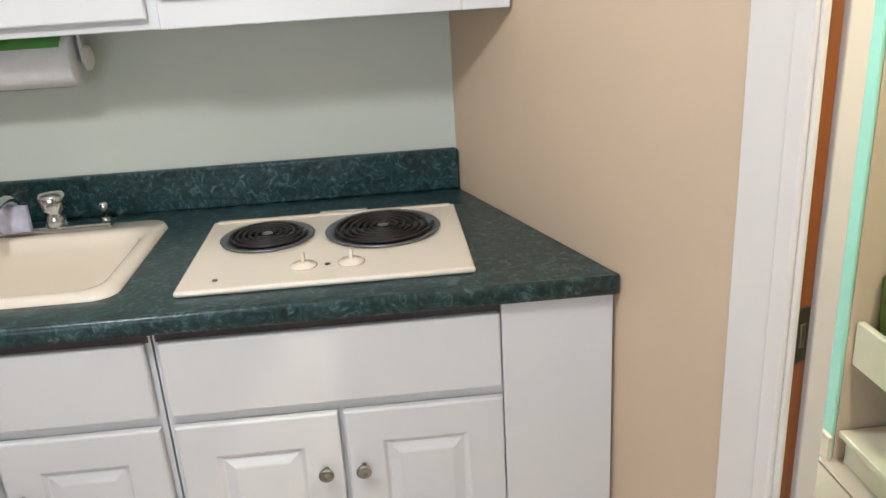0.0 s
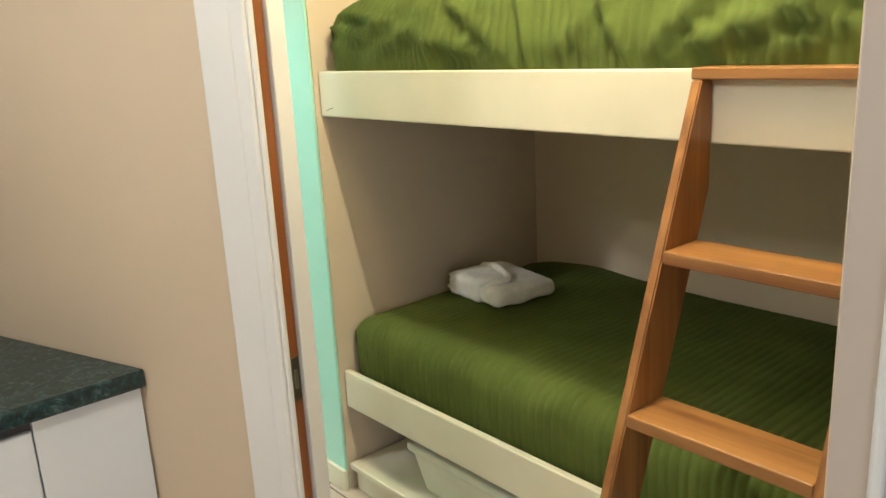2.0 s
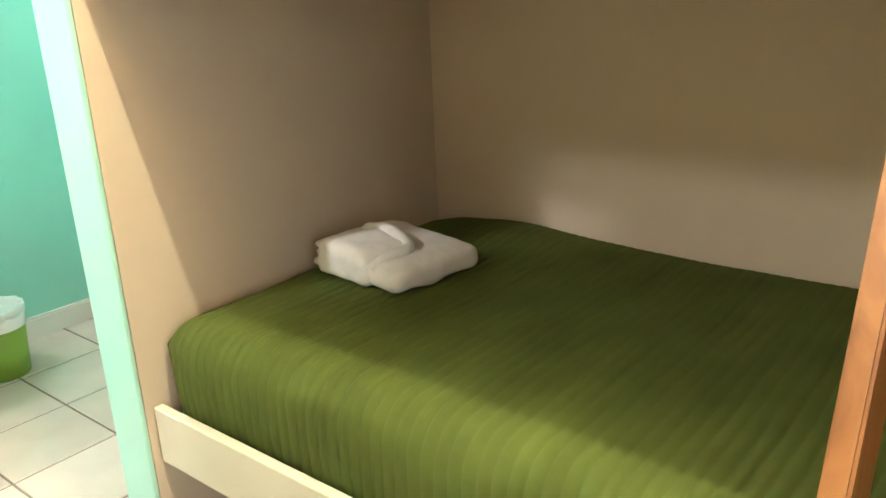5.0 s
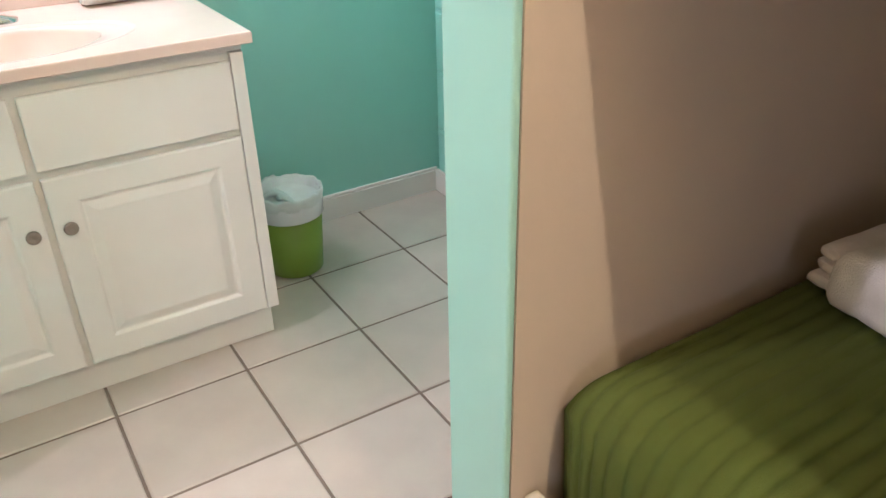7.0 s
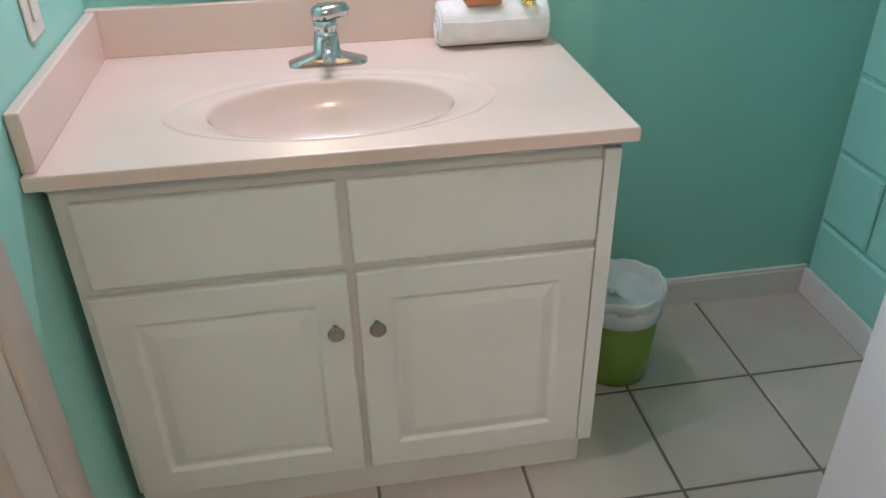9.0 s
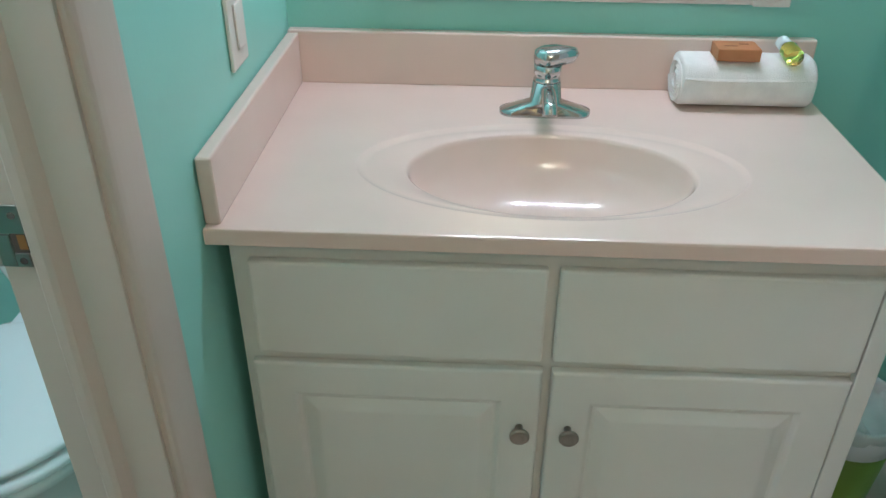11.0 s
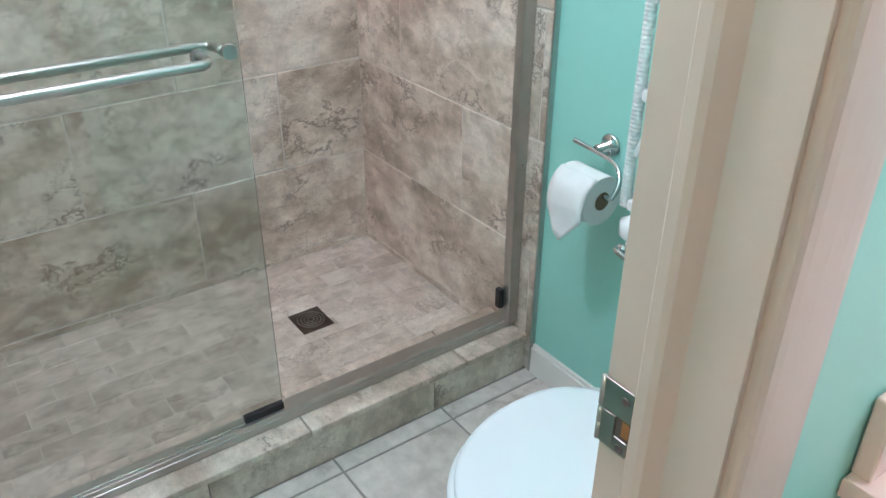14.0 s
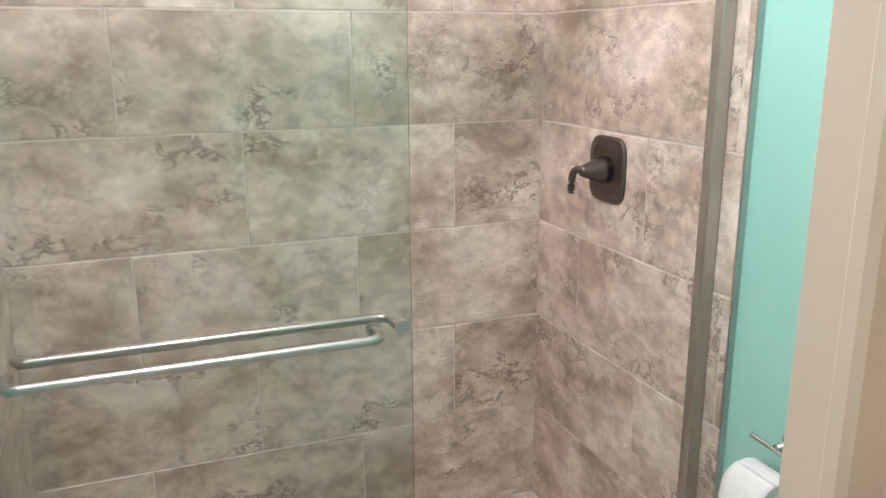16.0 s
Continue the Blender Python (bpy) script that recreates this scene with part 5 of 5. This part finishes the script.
for j in range(15):
    a = radians(150 - 8 * j) if j < 9 else 0
    z = 0.668 + 0.058 * math.sin(radians(110 + 10 * j)) if j < 8 else 0.668 - 0.012 - 0.012 * (j - 8)
    y = 3.366 + 0.058 * math.cos(radians(110 + 10 * j)) if j < 8 else 3.366 - 0.0585 - 0.002 * math.sin(j)
    wtop = 1.0 if j < 11 else 1.0 - 0.20 * (j - 10)
    cols.append([bm.verts.new((-0.400 + 0.106 * (k / 6) * max(0.08, wtop) + (1 - max(0.08, wtop)) * 0.03, y - 0.001 * math.sin(k), z - 0.004 * k * (j > 8) * (1 - wtop))) for k in range(7)])
for a, b in zip(cols, cols[1:]):
    for k in range(6):
        bm.faces.new((a[k], a[k + 1], b[k + 1], b[k]))
ob = part("loose_sheet", bm, PAPER, tr, smooth=True)
sm = ob.modifiers.new("thick", "SOLIDIFY")
sm.thickness = 0.0006

# ---- shower ----
cu = thing("shower_curb", (-0.66, 2.8, 0), "stone-capped tiled curb of the shower", "curb", kind="structure")
part("core", box(-0.735, 1.935, 0, -0.590, 3.4395, 0.104), LGROUT, cu)
for y0, y1 in ((1.936, 2.316), (2.3185, 2.773), (2.7755, 3.230), (3.2325, 3.4395)):
    part("cap_stone", box(-0.742, y0, 0.1045, -0.572, y1, 0.1245, 0.003), TRAV, cu)
for y0, y1 in ((1.936, 2.52), (2.5225, 3.1305), (3.133, 3.4395)):
    part("face_stone", box(-0.5895, y0, 0.003, -0.580, y1, 0.1040, 0.0015), TRAV, cu)
sc = thing("shower_screen", (-0.66, 2.8, 0.1), "framed sliding shower screen with green-tinted glass", "shower screen")
part("bottom_track", box(-0.690, 1.935, 0.125, -0.632, 3.4395, 0.147, 0.003), STEEL, sc)
part("track_lip", box(-0.640, 1.935, 0.1472, -0.634, 3.4015, 0.160, 0.001), STEEL, sc)
part("wall_post", box(-0.648, 3.406, 0.1472, -0.618, 3.4395, 2.05, 0.003), STEEL, sc)
part("inner_channel", box(-0.668, 3.425, 0.1472, -0.6482, 3.4395, 2.05, 0.001), STEEL, sc)
for z in (0.62, 1.05, 1.62):
    part("screw", lathe([(0.004, 0), (0.0035, 0.0012), (0, 0.0016)], n=10, m=pose(-0.6178, 3.424, z, 0, 90, 0)), CHROME, sc)
part("top_track", box(-0.690, 1.935, 2.0505, -0.632, 3.4395, 2.09, 0.003), STEEL, sc)
part("bumper", box(-0.660, 3.390, 0.190, -0.638, 3.4055, 0.250, 0.003), BLACK, sc, "black rubber bumper")
gl = part("door_pane", box(-0.664, 1.95, 0.148, -0.656, 2.745, 2.045), SHGLASS, sc, "green-tinted glass pane")
gl.visible_shadow = False
part("guide_block", box(-0.6555, 2.645, 0.1605, -0.641, 2.742, 0.180, 0.002), BLACK, sc, "black guide block")
bz = 1.010
part("towel_bar", tube(bend([(-0.655, 2.665, bz), (-0.618, 2.668, bz), (-0.598, 2.650, bz), (-0.596, 2.60, bz), (-0.596, 2.10, bz), (-0.598, 2.055, bz), (-0.618, 2.040, bz), (-0.655, 2.043, bz)], 6), 0.0095, 14), STEEL, sc, "satin steel towel bar", smooth=True)
part("inner_bar", tube(bend([(-0.665, 2.715, bz), (-0.70, 2.712, bz), (-0.715, 2.690, bz), (-0.716, 2.60, bz), (-0.716, 2.10, bz), (-0.718, 2.06, bz), (-0.735, 2.045, bz)], 6), 0.0095, 14), STEEL, sc, "satin steel inner bar", smooth=True)
for a, b in (((-0.655, 2.665, bz), (-0.648, 2.665, bz)), ((-0.655, 2.722, bz), (-0.644, 2.722, bz))):
    part("bar_boss", tube([a, b], 0.0145, 18), STEEL, sc, smooth=False)

va = thing("shower_valve", (-1.08, 3.455, 1.2), "dark bronze shower valve with lever handle", "shower valve")
VXc, VZc = -1.058, 1.215


def squircle(w, h, y, bulge):
    out = []
    for k in range(48):
        a = 2 * math.pi * k / 48
        c, q = math.cos(a), math.sin(a)
        out.append((VXc + w * abs(c) ** 0.45 * (1 if c > 0 else -1) * (1 + bulge * abs(q)), y, VZc + h * abs(q) ** 0.45 * (1 if q > 0 else -1)))
    return out


VW = 3.4400
part("escutcheon", loft([squircle(0.083, 0.088, VW - 0.0005, 0), squircle(0.083, 0.088, VW - 0.004, 0), squircle(0.078, 0.083, VW - 0.009, 0), squircle(0.060, 0.066, VW - 0.010, 0), squircle(0.056, 0.062, VW - 0.006, 0), squircle(0.034, 0.042, VW - 0.006, 0)]), BRONZE, va, smooth=False)
part("socket", lathe([(0.036, 0), (0.036, 0.016), (0.030, 0.018), (0, 0.018)], n=28, m=pose(VXc, VW - 0.0055, VZc, 90, 0, 0)), BLACK, va)
part("handle_cone", lathe([(0.034, 0), (0.033, 0.006), (0.022, 0.040), (0.015, 0.060), (0.012, 0.066), (0, 0.068)], n=28, m=pose(VXc, VW - 0.0205, VZc, 90, 0, 0)), BRONZE, va, smooth=True)
part("lever", tube(bend([(VXc, VW - 0.078, VZc + 0.002), (VXc - 0.016, VW - 0.090, VZc + 0.001), (VXc - 0.028, VW - 0.093, VZc - 0.018), (VXc - 0.031, VW - 0.093, VZc - 0.062)]), 0.0100, 12), BRONZE, va, smooth=True)

dr = thing("shower_drain", (-1.08, 3.03, 0.045), "square dark metal shower drain grate", "drain")
part("frame", box(-1.135, 2.98, 0.0452, -1.025, 3.08, 0.0485, 0.001), BRONZE, dr)
for k in range(4):
    r = 0.010 + 0.010 * k
    part("ring", tube([(-1.08 + r * math.cos(2 * math.pi * j / 28), 3.03 + r * math.sin(2 * math.pi * j / 28), 0.0495) for j in range(29)], 0.0022, 6), NICKEL, dr)

# edge profile and tiled strip beside the screen
structure("trim_tile_edge", box(-0.560, 3.4385, 0.0060, -0.555, 3.4545, CEIL - 0.002), STEEL, "metal edge profile where tile meets mint paint", "trim")

# ---- laid pieces ----
fl = bpy.data.objects["floor"]
P = 0.325
hall_tile = tile_mesh("hall_tile", P - 0.0075, P - 0.0075, 0.0078, TILE)
gx, gy = 1.655, 2.797
for i in range(-13, 3):
    for j in range(-18, 3):
        cx, cy = gx + (i + 0.5) * P, gy + (j + 0.5) * P
        if -2.26 < cx < 2.45 and -2.66 < cy < 3.46 and not (cx < 0.22 and cy > 1.98):
            lay(hall_tile, "tile", pose(cx, cy, 0), fl)
bathf = structure("floor_bath", box(-0.5795, 1.935, -0.0025, 0.382, 3.4545, 0.0032), BGROUT, "grey-beige tiled toilet room floor", "floor")
bt = tile_mesh("bath_tile", P - 0.004, P - 0.004, 0.005, BTILE)
for i in range(-1, 3):
    for j in range(-4, 2):
        cx, cy = -0.523 + (i + 0.5) * P, 3.150 + (j + 0.5) * P
        x0, x1, y0, y1 = max(cx - P / 2, -0.578), min(cx + P / 2, 0.381), max(cy - P / 2, 1.936), min(cy + P / 2, 3.4535)
        if x1 - x0 > 0.02 and y1 - y0 > 0.02:
            if x1 - x0 > P - 0.001 and y1 - y0 > P - 0.001:
                lay(bt, "tile", pose(cx, cy, 0.005), bathf)
            else:
                lay(tile_mesh("cut_tile", x1 - x0 - 0.004, y1 - y0 - 0.004, 0.005, BTILE), "tile", pose((x0 + x1) / 2, (y0 + y1) / 2, 0.005), bathf)
shf = structure("floor_shower", box(-1.4400, 1.935, 0.0, -0.7355, 3.4425, 0.0435), LGROUT, "small-tile shower floor", "floor")
ms = tile_mesh("mosaic", 0.1515, 0.0740, 0.005, MOSAIC, 0.0015)
jj = 0
x = -1.445 + 0.038
while x < -0.745:
    y = 1.94 + 0.077 * (jj % 2)
    while y < 3.45:
        L = min(0.1515, 3.453 - y)
        if L > 0.03:
            lay(ms, "tile", pose(x, y + L / 2, 0.0450, 0, 0, 90), shf) if L > 0.151 else lay(tile_mesh("cut_mosaic", 0.0740, L, 0.005, MOSAIC, 0.0015), "tile", pose(x, y + L / 2, 0.0450), shf)
        y += 0.1540
    x += 0.0765
    jj += 1


def wall_tiles(parent, plane, a0, a1, joint_even, z0, z1, turn):
    """Running-bond wall tiles: 0.61 x 0.312 m courses from z0 upwards."""
    H, L, g = 0.3115, 0.609, 0.0042
    z, k = 0.069 - H, -1
    while z < z1:
        zt = z + H
        lo, hi = max(z, z0), min(zt, z1)
        off = joint_even + (L / 2 if k % 2 else 0)
        n0 = math.floor((a0 - off) / L)
        a = off + n0 * L
        while a < a1:
            b0, b1 = max(a, a0), min(a + L, a1)
            if b1 - b0 > 0.012 and hi - lo > 0.012:
                sx, sz = b1 - b0 - g, hi - lo - g
                key = (round(sx, 3), round(sz, 3))
                if key not in SHARED:
                    SHARED[key] = tile_mesh("wall_tile", *key, 0.008, TRAV, 0.0018)
                mid, zm = (b0 + b1) / 2, (lo + hi) / 2
                m = pose(plane, mid, zm, 90, 0, 90) if turn == "x" else pose(mid, plane, zm, 90, 0, 180 if turn == "n" else 0)
                lay(SHARED[key], "tile", m, parent)
            a += L
        z += H
        k += 1


SHARED = {}
wsb = bpy.data.objects["wall_shower_back"]
wall_tiles(wsb, -1.438, 1.937, 3.446, 3.155 - 0.609 * 2 - 0.3045, 0.045, 2.398, "x")
wvs = structure("wall_shower_side", box(-1.4400, 3.4428, 0.0060, -0.5602, 3.4545, CEIL - 0.001), LGROUT, "tiled shower side wall", "wall")
wall_tiles(wvs, 3.4405, -1.437, -0.5605, -0.890 - 0.3045, 0.045, 2.398, "y")

wse = structure("wall_shower_end", box(-1.4400, 1.9345, 0.0440, -0.5975, 1.9435, CEIL - 0.001), LGROUT, "tiled shower end wall", "wall")
wall_tiles(wse, 1.9460, -1.437, -0.598, -0.890 - 0.3045, 0.045, 2.398, "n")

# painted block courses
wbk = bpy.data.objects["wall_block_backing"]
blk = tile_mesh("block", 0.3905, 0.1995, 0.012, MINT, 0.006)
for r in range(11):
    for c in range(4):
        yc = 3.25 - 0.40 * c + (0.20 if r % 2 else 0)
        y0, y1 = max(yc - 0.195, 1.90), min(yc + 0.195, 3.4400)
        zc = 0.24 + 0.2105 * (r - 1) + 0.105
        if zc + 0.1 > CEIL or zc < 0.05:
            continue
        if y1 - y0 > 0.389:
            lay(blk, "block", pose(2.3125, yc, zc, 90, 0, -90), wbk)
        elif y1 - y0 > 0.05:
            lay(tile_mesh("cut_block", y1 - y0, 0.1995, 0.012, MINT, 0.006), "block", pose(2.3125, (y0 + y1) / 2, zc, 90, 0, -90), wbk)
